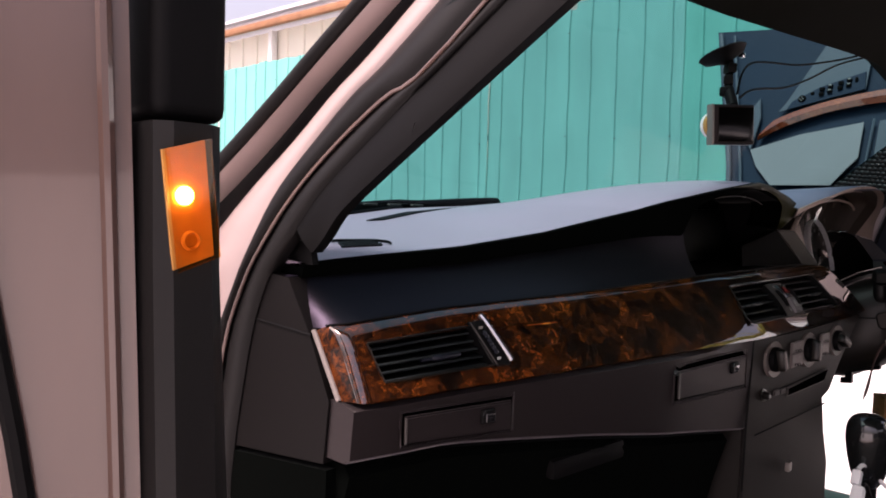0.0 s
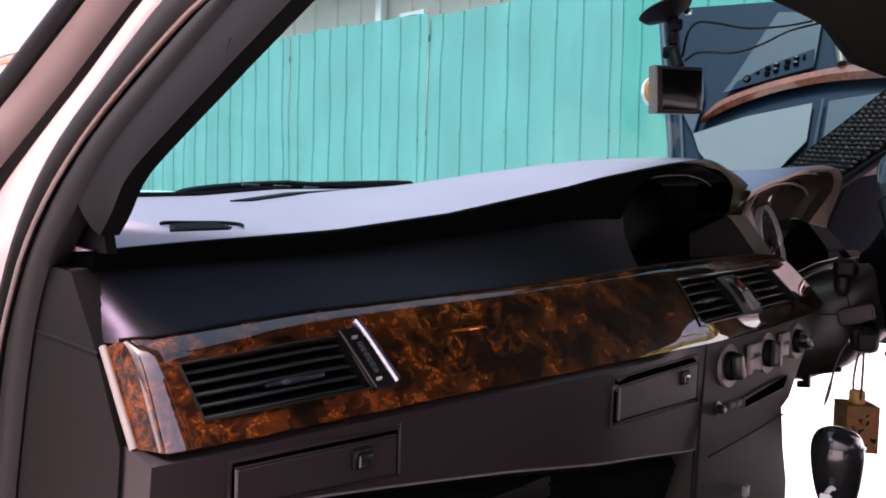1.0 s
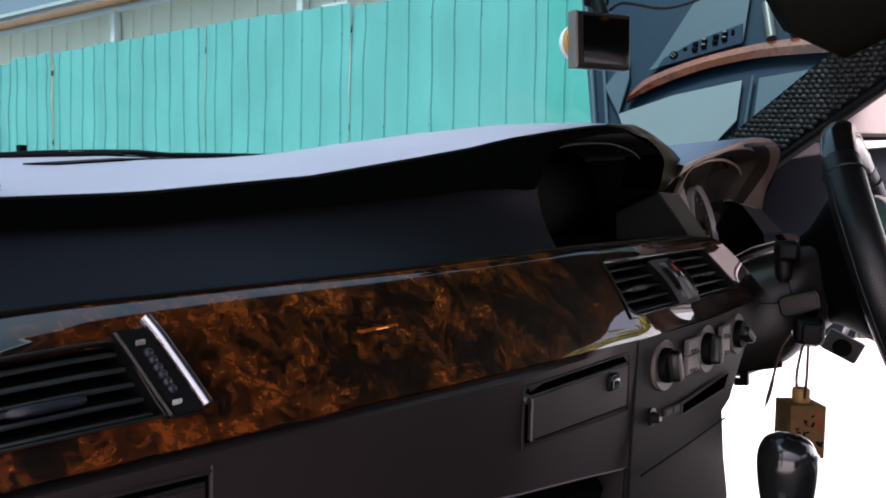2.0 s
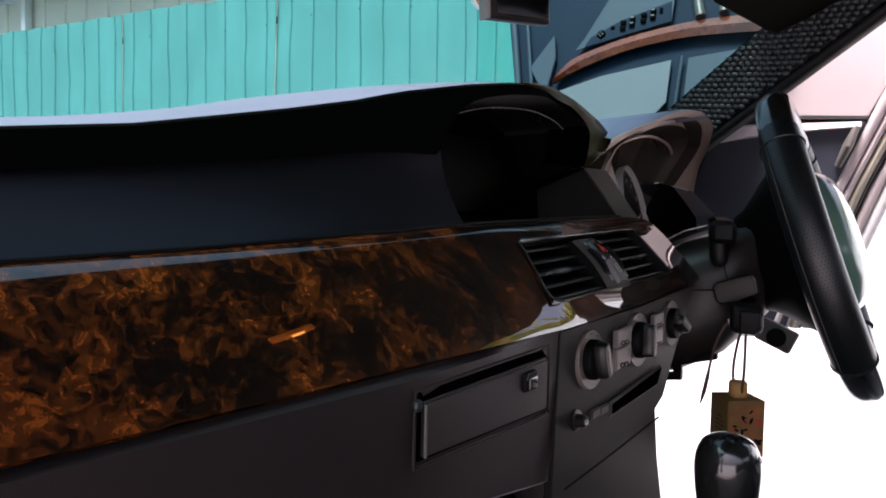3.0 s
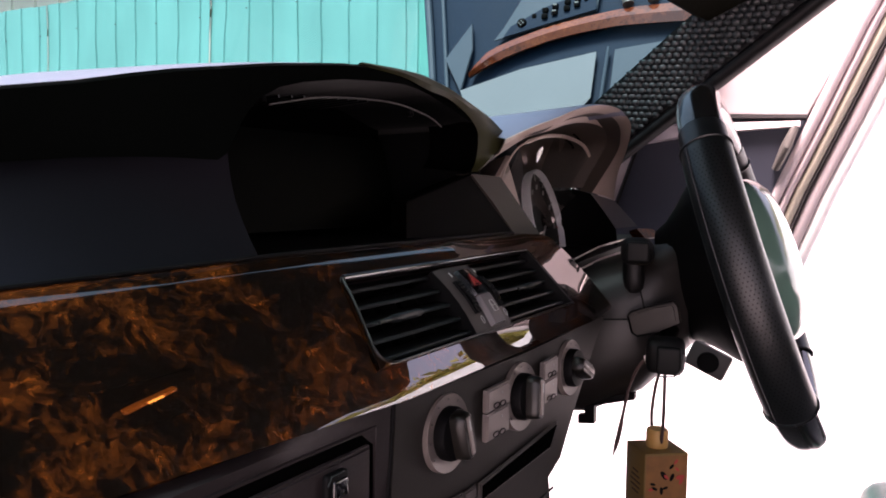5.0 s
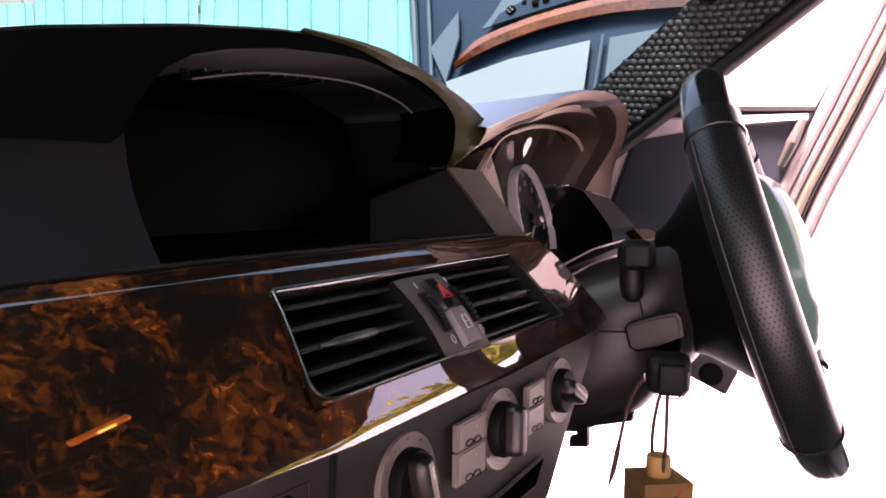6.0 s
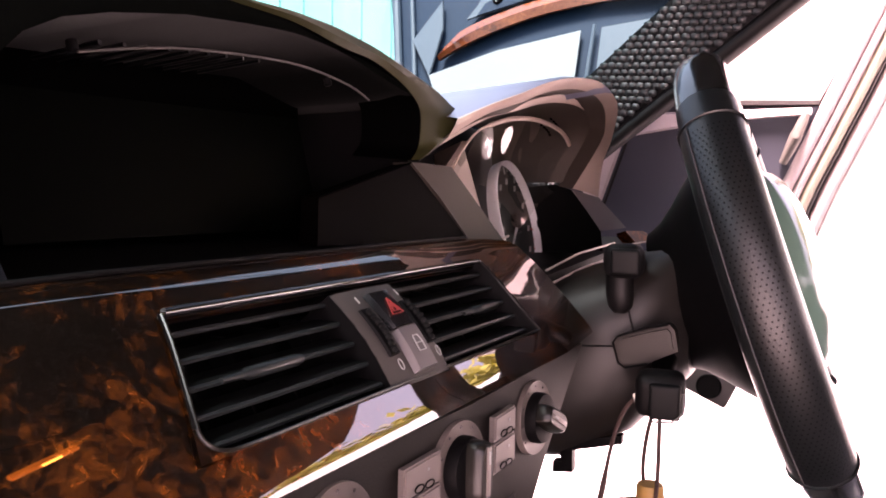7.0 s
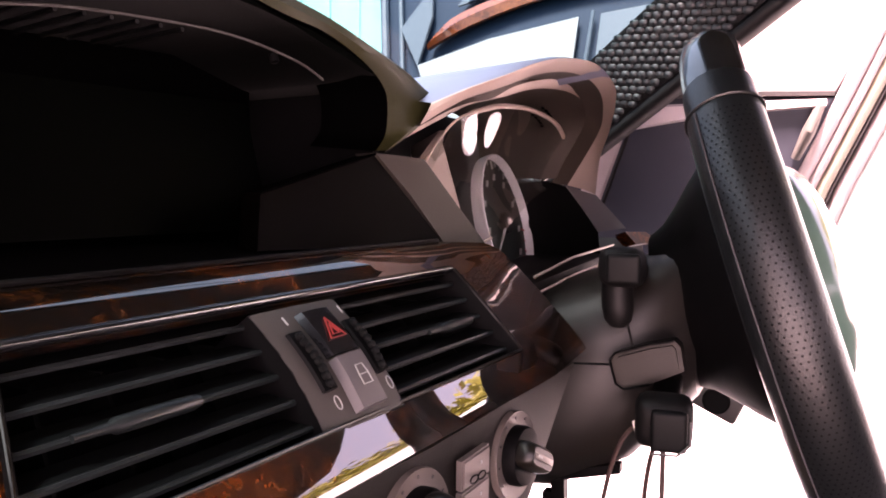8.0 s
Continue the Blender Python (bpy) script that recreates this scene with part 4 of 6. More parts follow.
prism(bm, [(-0.7245, 0.159, 0.850), (-0.7245, 0.128, 0.806), (-0.7245, 0.098, 0.750), (-0.7245, 0.104, 0.694), (-0.7245, 0.30, 0.67), (-0.7245, 0.30, 0.86)], (0.03, 0, 0), 0.002)
part("end_cap", bm, END_SHADED, dash, "side end cap of the dash")
part("end_seam", tube(bmesh.new(), [(-0.7245, 0.124, 0.803), (-0.7245, 0.17, 0.805), (-0.7245, 0.24, 0.808)], 0.0013, 6), BLACK, dash)
bm = bmesh.new()
prism(bm, [(-0.7255, 0.098, 0.690), (-0.7255, 0.30, 0.665), (-0.7255, 0.30, 0.30), (-0.7255, 0.14, 0.30), (-0.7255, 0.10, 0.60)], (0.03, 0, 0), 0.002)
part("kick_panel", bm, DASH, dash)

glovebox = thing("glovebox", (-0.44, 0.06, 0.6), "closed dark glovebox lid with a scooped handle", "glovebox")
sections = []
for x in stations(-0.715, -0.17, 16):
    y = at(LOW_Y, x) + 0.012
    zt = at([(-0.722, 0.694), (-0.62, 0.694), (-0.44, 0.674), (-0.27, 0.650), (-0.15, 0.632)], x)
    sections.append([(x, y + 0.006, zt), (x, y, zt - 0.008), (x, y + 0.015, zt - 0.06), (x, y + 0.04, zt - 0.16), (x, y + 0.09, zt - 0.24), (x, y + 0.16, zt - 0.24), (x, y + 0.16, zt)])
part("lid", loft(bmesh.new(), sections), DASH, glovebox)
part("handle", box((-0.43, 0.028, 0.652), (0.11, 0.02, 0.022), axes((1, -0.2, 0.06), (0, 0, 1)), 0.006), BLACK, glovebox)


def low_point(x, z, out=0.0):
    p = Vector((x, at(LOW_Y, x), z))
    return p + Vector((-0.16, -1, 0.02)).normalized() * out


def cup_lid(x0, x1, corners, knob, gap, label):
    """A flap of the dash in a shallow recess, with a push latch; gap: the recess's margin."""
    c = thing("cup_holder_flap", low_point((x0 + x1) / 2, 0.72), label, "cup holder", "cup holder flaps in the dash")
    (zl1, zl0), (zr1, zr0) = corners

    def outline(left, foot, right, top, out):
        return [low_point(x0 - left, zl0 - foot, out), low_point(x1 + right, zr0 - foot, out), low_point(x1 + right, zr1 + top, out), low_point(x0 - left, zl1 + top, out)]

    bm = bmesh.new()
    prism(bm, outline(gap * 0.5, gap * 0.4, gap, gap, 0.0004), (-0.0002, -0.0010, 0))
    # a near-black plate draws the shade of the recess round the flap
    part("recess", bm, RECESS_SHADE, c)
    bm = bmesh.new()
    prism(bm, outline(0, 0, 0, 0, 0.001), (-0.0008, -0.0042, 0), 0.0015)
    part("flap", bm, DASH_LOW, c)
    loop = outline(gap * 0.7 + 0.002, gap * 0.7 + 0.002, gap + 0.0015, gap + 0.0015, 0.0012)
    part("flap_frame", tube(bmesh.new(), loop + loop[:1], 0.0012, 6), DASH_LOW, c)
    r = axes((1, (at(LOW_Y, x1) - at(LOW_Y, x0)) / (x1 - x0), 0), (0, 0, 1))
    latch = part("latch", box(low_point(knob[0], knob[1], 0.0065), (0.017, 0.006, 0.014), r, 0.0055, 4), BLACK, c)
    part("latch_face", box(low_point(knob[0] + 0.001, knob[1] - 0.001, 0.0092), (0.011, 0.003, 0.009), r, 0.003, 3), PIANO, latch)
    # lighter arc paints the highlight on the latch's upper left rim
    part("latch_highlight", tube(bmesh.new(), [low_point(knob[0] - 0.0075, knob[1] + 0.002, 0.0095), low_point(knob[0] - 0.005, knob[1] + 0.0062, 0.0095), low_point(knob[0] + 0.004, knob[1] + 0.0066, 0.0095)], 0.0004, 6), SLAT, latch)
    edge = part("edge_strip", tube(bmesh.new(), [low_point(x0 - 0.0004, zl0, 0.0052), low_point(x0 - 0.0004, zl1 - 0.001, 0.0052)], 0.0011, 8), PANEL_GREY, c, "pale left edge")
    return c


cup_lid(-0.6735, -0.5545, ((0.736, 0.7125), (0.735, 0.707)), (-0.585, 0.7245), 0.0026, "shut black cup holder flap below the passenger vent")
flap = cup_lid(-0.3155, -0.166, ((0.7376, 0.7061), (0.7400, 0.7025)), (-0.196, 0.7285), 0.0060, "shut black cup holder flap beside the climate panel")
part("hinge_screw", lathe(bmesh.new(), low_point(-0.3200, 0.7365, 0.001), (-0.16, -1, 0.02), [(0.0036, 0), (0.0036, 0.002), (0.0025, 0.0032), (0.0, 0.0034)], 16), SLAT, flap, "small round hinge screw")
part("panel_seam", tube(bmesh.new(), [low_point(-0.5500, 0.742, 0.001), low_point(-0.5500, 0.7055, 0.001)], 0.0009, 6), SEAL_GREY, dash)

# ---- centre stack ----
stack = thing("centre_stack", (0, 0.0, 0.45), "dark centre console with climate knobs and slot", "centre console")
face = [(-0.1395, 0.7575), (0.02, 0.7630), (0.204, 0.7700), (0.165, 0.735), (0.124, 0.6955), (0.0905, 0.6580), (0.068, 0.6500), (0.080, 0.60), (0.098, 0.55), (0.100, 0.42), (-0.150, 0.42), (-0.148, 0.62)]
bm = bmesh.new()
prism(bm, [low_point(x, z, -0.002) + Vector((0, 0.22, 0)) for x, z in face], (0, -0.22, 0), 0.004)
part("fascia", bm, CONSOLE, stack)
part("seam", tube(bmesh.new(), [low_point(-0.1420, 0.757, 0.0005), low_point(-0.1500, 0.64, 0.0005), low_point(-0.1520, 0.56, 0.0005)], 0.0016, 6), BLACK, stack)
part("bin_seam", tube(bmesh.new(), [low_point(-0.126, 0.629, 0.001), low_point(-0.03, 0.637, 0.001), low_point(0.066, 0.6445, 0.001)], 0.0010, 6), BLACK, stack)
part("bin_button", box(low_point(-0.0376, 0.5704, 0.003), (0.013, 0.006, 0.013), None, 0.002), SILVER, stack)


def climate_knob(x, z, r, angle):
    k = thing("climate_knob", low_point(x, z), "black bar-grip climate knob in a pale round dish", "knob", "climate knobs")
    axis = Vector((-0.13, -1, 0.05)).normalized()
    c = low_point(x, z, 0.0)
    across = axis.cross(Vector((0, 0, 1))).normalized()
    up = across.cross(axis)
    bm = bmesh.new()
    lathe(bm, c, axis, [(r, -0.004), (r, 0.0008), (r * 0.985, 0.0016), (r * 0.95, 0.0012), (r * 0.70, 0.0006), (r * 0.5, 0.0006)], 44)
    dish = part("dish", bm, DISH, k, "pale satin round dish")
    for q in stations(-2.2, 2.2, 8):
        part("scale_mark", box(c + axis * 0.0016 + r * 0.86 * (across * math.sin(q) + up * math.cos(q)), (0.0012, 0.0006, 0.0012), None, 0), SEAL_GREY, dish)
    bm = bmesh.new()
    lathe(bm, c, axis, [(r * 0.68, 0.000), (r * 0.68, 0.005), (r * 0.64, 0.0075), (r * 0.5, 0.008)], 36)
    part("base", bm, BLACK, k)
    d = up * math.cos(angle) + across * math.sin(angle)
    s = d.cross(axis)
    secs = []
    for h, w, q in ((0.005, 0.31, 0.62), (0.0115, 0.30, 0.62), (0.0155, 0.26, 0.59), (0.0168, 0.20, 0.54)):
        ring = []
        for j in range(20):
            a = 2 * math.pi * j / 20
            ring.append(c + axis * h + s * (w * r * math.copysign(abs(math.cos(a)) ** 0.5, math.cos(a))) + d * (q * r * math.copysign(abs(math.sin(a)) ** 0.45, math.sin(a))))
        secs.append(ring)
    grip = part("grip", loft(bmesh.new(), secs), GRIP, k)
    m = Matrix((s, d, s.cross(d))).transposed()
    part("grip_face", box(c + axis * 0.0170 + d * r * 0.02, (r * 0.14, r * 1.0, 0.0012), m, 0.0004), KEY_PALE, grip, "pale grip face")
    part("pointer", box(c + axis * 0.0178 + d * r * 0.30, (0.0014, r * 0.26, 0.0006), m, 0.0002), MARK, grip)
    return k


climate_knob(-0.0857, 0.7257, 0.0244, 0.25)
climate_knob(0.0072, 0.7295, 0.0246, -0.1)
climate_knob(0.0995, 0.7340, 0.0228, 1.1)


def plate_button(x0, x1, z0, z1, label):
    """A column of pale keys with dark chain-link marks over the joints."""
    b = thing("button_pair", low_point((x0 + x1) / 2, (z0 + z1) / 2), label, "button", "climate buttons")
    zm = z0 + (z1 - z0) * 0.55
    for a, c in ((z0, zm - 0.0006), (zm + 0.0006, z1)):
        bm = bmesh.new()
        prism(bm, [low_point(x0, a), low_point(x1, a + 0.002), low_point(x1, c + 0.002), low_point(x0, c)], (-0.0006, -0.004, 0), 0.001)
        key = part("key", bm, KEY_PALE, b)
        for u in (0.36, 0.64):
            o = x0 + (x1 - x0) * u
            arc = [low_point(o + 0.0035 * math.cos(q), a + 0.0035 + 0.0018 * math.sin(q), 0.0046) for q in stations(0, 2 * math.pi, 12)]
            part("link_mark", tube(bmesh.new(), arc, 0.0004, 5), BLACK, key)
        part("dot_mark", box(low_point((x0 + x1) / 2 + 0.003, c - 0.004, 0.0045), (0.0014, 0.0004, 0.0014), None, 0), MARK, key)
    return b


plate_button(-0.0450, -0.0160, 0.7095, 0.7440, "pale pair of climate buttons with dark symbols")
plate_button(0.0385, 0.0630, 0.7165, 0.7485, "pale pair of climate buttons with dark symbols")
slot = thing("disc_slot", low_point(0, 0.69), "narrow black disc slot with small keys", "disc slot")
bm = bmesh.new()
prism(bm, [low_point(-0.0495, 0.6695), low_point(0.0575, 0.6775), low_point(0.0715, 0.6960), low_point(-0.0490, 0.6830)], (-0.0003, -0.0018, 0), 0.001)
part("frame", bm, PANEL_GREY, slot)
bm = bmesh.new()
prism(bm, [low_point(-0.0465, 0.6718, 0.0008), low_point(0.0558, 0.6797, 0.0008), low_point(0.0675, 0.6940, 0.0008), low_point(-0.0465, 0.6808, 0.0008)], (-0.0002, -0.0016, 0))
# the slot is not cut: its inner shade is a near-black plate
part("mouth", bm, RECESS_SHADE, slot)
for x in (-0.0835, -0.0675):
    bm = bmesh.new()
    prism(bm, [low_point(x, 0.6745), low_point(x + 0.0145, 0.6755), low_point(x + 0.0145, 0.6835), low_point(x, 0.6825)], (-0.0006, -0.0022, 0), 0.0012)
    part("key", bm, PANEL_GREY, slot)
small = thing("volume_knob", low_point(-0.1085, 0.6800), "small round grey push knob", "knob")
bm = bmesh.new()
lathe(bm, low_point(-0.1085, 0.6800), (-0.15, -1, 0.05), [(0.0085, 0), (0.0085, 0.0015), (0.0055, 0.002), (0.005, 0.008), (0.0035, 0.0092), (0, 0.0092)], 24)
part("cap", bm, GRIP, small)
part("dot", box(low_point(-0.1085, 0.6800, 0.0098), (0.004, 0.002, 0.004), None, 0.0008), MARK, small)

# ---- screen bay under the hood ----
bay = thing("screen_bay", (0.0, 0.1, 0.83), "deep black display bay under the hood", "display")
# back and left cheek carry the bay's shade in their colour
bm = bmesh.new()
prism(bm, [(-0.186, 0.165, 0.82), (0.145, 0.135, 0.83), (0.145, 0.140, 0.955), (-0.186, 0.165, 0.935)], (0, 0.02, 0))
part("back", bm, RECESS_SHADE, bay)
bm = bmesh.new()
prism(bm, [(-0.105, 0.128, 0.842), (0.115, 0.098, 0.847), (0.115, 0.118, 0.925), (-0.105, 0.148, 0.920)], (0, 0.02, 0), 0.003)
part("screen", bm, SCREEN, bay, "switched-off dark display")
sections = []
for x in stations(-0.176, 0.145, 10):
    y = at(TRIM_YT, x) + 0.008
    sections.append([(x, y, at(TRIM_ZT, x) - 0.001), (x, y + 0.002, at(TRIM_ZT, x) - 0.012), (x, 0.17, 0.828), (x, 0.17, 0.840)])
part("ledge", loft(bmesh.new(), sections), BLACK, bay)
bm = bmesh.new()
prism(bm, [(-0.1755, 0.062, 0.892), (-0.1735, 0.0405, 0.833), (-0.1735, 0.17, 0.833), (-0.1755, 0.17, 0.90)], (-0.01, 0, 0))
part("left_cheek", bm, RECESS_SHADE, bay)
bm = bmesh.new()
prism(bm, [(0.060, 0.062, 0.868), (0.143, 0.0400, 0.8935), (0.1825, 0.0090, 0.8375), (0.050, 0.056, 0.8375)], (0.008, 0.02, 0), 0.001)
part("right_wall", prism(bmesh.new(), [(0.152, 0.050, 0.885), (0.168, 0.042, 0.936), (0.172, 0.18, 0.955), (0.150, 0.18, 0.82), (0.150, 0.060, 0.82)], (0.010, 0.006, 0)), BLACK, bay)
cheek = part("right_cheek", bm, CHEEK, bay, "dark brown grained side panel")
part("cheek_seam", tube(bmesh.new(), [(0.060, 0.0615, 0.8685), (0.143, 0.0392, 0.8942)], 0.0010, 6), RECESS_SHADE, cheek)
for k in range(9):
    # ribs on the underside of the hood
    x = -0.095 + k * 0.014
    z = at(LIP_Z, x) - 0.0185
    part("rib", tube(bmesh.new(), [(x, 0.075, z), (x + 0.004, 0.125, z - 0.003)], 0.0012, 6), SLAT_DARK, bay)
for x, y in ((-0.105, 0.080), (0.085, 0.072)):
    part("screw", lathe(bmesh.new(), (x, y, at(LIP_Z, x) - 0.0215), (0, -0.25, -1), [(0.0026, -0.004), (0.0026, 0.0006), (0.0018, 0.0012), (0.0, 0.0013)], 14), BLACK, bay, "small dark screw")
# thin grey tube that draws the highlight along a ridge of the hood
part("rib_highlight", tube(bmesh.new(), curve([(-0.11, 0.071, 0.9275), (-0.06, 0.066, 0.9385), (0.0, 0.060, 0.9445), (0.04, 0.056, 0.9452), (0.08, 0.052, 0.9405), (0.101, 0.050, 0.934)], 20), 0.0007, 6), PANEL_GREY, bay)

# leathered bezel between the screen bay and the dials
bezel = thing("cluster_bezel", (0.17, 0.01, 0.84), "grained dark bezel flanking the dials", "bezel")
bm = bmesh.new()
prism(bm, [(0.1425, 0.0385, 0.8950), (0.182, 0.0245, 0.8935), (0.2195, -0.0050, 0.8375), (0.1815, 0.0080, 0.8375), (0.1640, 0.0245, 0.8690)], (0.006, 0.02, 0.0), 0.0015)
part("left_bezel", bm, BEZEL, bezel, "grained brown-grey plate")
bm = bmesh.new()
prism(bm, [(0.4675, 0.0070, 0.8840), (0.4830, -0.0195, 0.8755), (0.4850, -0.0500, 0.8430), (0.4640, -0.0275, 0.8395), (0.4670, -0.0100, 0.8620)], (0.012, 0.008, 0.0), 0.0015)
part("right_bezel", bm, LOCK_GREY, bezel, "pale grey plate")

# ---- instrument cluster ----
cluster = thing("instrument_cluster", (0.36, 0.05, 0.84), "hooded instrument cluster with ringed dials behind clear lens", "instrument cluster")
# edges of the hood from its outside inwards
RIM_OUT = curve([(0.182, 0.0200, 0.9300), (0.205, 0.0020, 0.9430), (0.225, -0.0180, 0.9540), (0.240, -0.0330, 0.9630), (0.261, -0.0470, 0.9690), (0.293, -0.0600, 0.9705), (0.326, -0.0650, 0.9645), (0.356, -0.0640, 0.9545), (0.394, -0.0510, 0.9310), (0.428, -0.0350, 0.9080), (0.483, -0.0190, 0.8755)], 40)
RIM_IN = curve([(0.176, 0.0250, 0.9150), (0.205, 0.0080, 0.9340), (0.228, -0.0060, 0.9440), (0.240, -0.0130, 0.9490), (0.264, -0.0250, 0.9590), (0.298, -0.0370, 0.9660), (0.340, -0.0440, 0.9670), (0.381, -0.0450, 0.9610), (0.418, -0.0390, 0.9490), (0.446, -0.0280, 0.9320), (0.475, 0.0080, 0.8850)], 40)
LIP_OUT = curve([(0.180, 0.0330, 0.9120), (0.215, 0.0250, 0.9280), (0.245, 0.0200, 0.9380), (0.271, 0.0120, 0.9443), (0.290, 0.0000, 0.9560), (0.320, -0.0150, 0.9650), (0.360, -0.0240, 0.9690), (0.404, -0.0285, 0.9670), (0.450, -0.0282, 0.9590), (0.474, -0.0180, 0.9440), (0.482, 0.0140, 0.8920)], 40)
LIP_IN = curve([(0.182, 0.0380, 0.9080), (0.222, 0.0320, 0.9240), (0.255, 0.0240, 0.9380), (0.291, 0.0105, 0.9482), (0.314, -0.0002, 0.9562), (0.344, -0.0096, 0.9615), (0.386, -0.0174, 0.9633), (0.430, -0.0205, 0.9590), (0.458, -0.0180, 0.9500), (0.470, -0.0040, 0.9320), (0.480, 0.0180, 0.8920)], 40)


def band(name, lines, mat, label=""):
    """A skin from line to line of the hood."""
    return part(name, loft(bmesh.new(), lines, closed=False), mat, cluster, label)


def shifted(line, x, y, z):
    return [p + Vector((x, y, z)) for p in line]


ahead = RIM_OUT[:25]
back = [Vector((at([(0.18, 0.17), (0.24, 0.26), (0.33, 0.50)], p.x), 0.25, at([(0.18, 0.925), (0.293, 0.945), (0.33, 0.94)], p.x))) for p in ahead]
middle = [p.lerp(b, 0.45) + Vector((0.006, 0, 0.008)) for p, b in zip(ahead, back)]
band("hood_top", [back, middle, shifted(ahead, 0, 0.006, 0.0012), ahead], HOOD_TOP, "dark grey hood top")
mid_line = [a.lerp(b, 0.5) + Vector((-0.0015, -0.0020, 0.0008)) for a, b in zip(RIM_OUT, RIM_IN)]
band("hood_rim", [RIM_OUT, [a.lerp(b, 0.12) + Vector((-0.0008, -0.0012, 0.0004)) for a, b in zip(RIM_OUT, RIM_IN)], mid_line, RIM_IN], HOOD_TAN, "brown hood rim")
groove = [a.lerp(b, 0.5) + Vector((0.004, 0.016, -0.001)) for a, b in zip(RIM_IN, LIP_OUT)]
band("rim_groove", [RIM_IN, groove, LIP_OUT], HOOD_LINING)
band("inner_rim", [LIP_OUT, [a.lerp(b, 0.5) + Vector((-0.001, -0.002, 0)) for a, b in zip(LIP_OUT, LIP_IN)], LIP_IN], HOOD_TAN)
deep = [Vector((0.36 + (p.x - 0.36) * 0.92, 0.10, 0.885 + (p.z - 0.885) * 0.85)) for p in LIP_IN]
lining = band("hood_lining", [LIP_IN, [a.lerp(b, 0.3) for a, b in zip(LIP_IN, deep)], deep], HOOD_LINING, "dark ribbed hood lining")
for a in range(5):
    q = LIP_IN[27 + a].lerp(deep[27 + a], 0.35)
    for k in range(2):
        part("vent_slit", box(q + Vector((0, 0.010 * k - 0.004, -0.0012 - 0.006 * k)), (0.005, 0.002, 0.0022), None, 0.0006), RECESS_SHADE, lining)
part("binnacle_floor", box((0.36, 0.06, 0.790), (0.34, 0.16, 0.02), None, 0.006), BLACK, cluster)
part("binnacle_back", box((0.40, 0.118, 0.868), (0.44, 0.016, 0.165), None, 0.004), BLACK, cluster)
# black shroud between the dials and the pale plate
side = loft(bmesh.new(), [[(0.4680, 0.0075, 0.8835), (0.478, 0.030, 0.8895), (0.480, 0.060, 0.8870), (0.470, 0.080, 0.878)], [(0.4660, -0.010, 0.8620), (0.477, 0.015, 0.860), (0.479, 0.050, 0.855), (0.470, 0.075, 0.85)], [(0.4640, -0.0270, 0.8390), (0.474, 0.000, 0.820), (0.476, 0.040, 0.805), (0.470, 0.065, 0.80)], [(0.455, -0.0320, 0.815), (0.465, -0.01, 0.800), (0.465, 0.03, 0.79), (0.46, 0.06, 0.79)]], closed=False)
part("side_wall", side, BLACK, cluster, "matt black inner shroud")


def dial(x, y, z, r, label):
    axis = Vector((0.035, -1, 0.245)).normalized()
    c = Vector((x, y, z))
    bm = bmesh.new()
    lathe(bm, c, axis, [(r * 0.985, -0.004), (r * 1.000, 0.002), (r * 1.000, 0.0065), (r * 0.994, 0.0076), (r * 0.980, 0.0078), (r * 0.958, 0.004), (r * 0.945, 0.0)], 64)
    ring = part("ring", bm, DIAL_RING, cluster, label)
    bm = bmesh.new()
    lathe(bm, c, axis, [(r * 0.98, -0.004), (r * 0.98, 0.0), (0.0, 0.0005)], 48)
    part("face", bm, DIAL, ring)
    side = axis.cross(Vector((0, 0, 1))).normalized()
    up = side.cross(axis)
    for k in range(25):
        a = radians(-130 + k * 260 / 24)
        d = side * -math.sin(a) + up * math.cos(a)
        w = 0.0016 if k % 3 == 0 else 0.0009
        part("tick", tube(bmesh.new(), [c + d * r * (0.80 if k % 3 == 0 else 0.86) + axis * 0.0012, c + d * r * 0.92 + axis * 0.0012], w * 0.6, 5), RED if k > 20 else MARK, ring)
        if k % 3 == 0:
            part("figure_bar", box(c + d * r * 0.68 + axis * 0.0012, (0.0055, 0.0008, 0.006), None, 0.0002), MARK, ring)
    a = radians(-125)
    d = side * -math.sin(a) + up * math.cos(a)
    part("needle", tube(bmesh.new(), [c + axis * 0.004, c + d * r * 0.78 + axis * 0.004], [0.0018, 0.0006], 6), MARK, ring)
    bm = bmesh.new()
    lathe(bm, c, axis, [(r * 0.16, 0.001), (r * 0.15, 0.006), (0, 0.007)], 20)
    part("hub", bm, BLACK, ring)


dial(0.413, 0.0536, 0.846, 0.067, "bright silver dial ring with pale ticks")
# clear lens: leans towards the seat at its top
LENS_EDGE = curve([(0.186, 0.0250, 0.8915), (0.215, 0.0300, 0.9080), (0.250, 0.0310, 0.9270), (0.287, 0.0280, 0.9380), (0.322, 0.0220, 0.9455), (0.375, 0.0150, 0.9485), (0.441, 0.0110, 0.9425), (0.484, 0.0130, 0.9240), (0.492, 0.0190, 0.9030), (0.486, 0.0240, 0.8870)], 40)
lens_foot = curve([(0.222, -0.0020, 0.8380), (0.30, 0.0080, 0.8460), (0.40, 0.0200, 0.8700), (0.486, 0.0240, 0.8860)], 40)
bm = bmesh.new()
loft(bm, [[a.lerp(b, f) + Vector((0, 0.016 * math.sin(math.pi * f), 0)) for a, b in zip(LENS_EDGE, lens_foot)] for f in (0.0, 0.1, 0.22, 0.36, 0.52, 0.7, 0.86, 1.0)], closed=False)
lens = part("lens", bm, LENS, cluster, "clear curved lens")
lens.visible_shadow = False
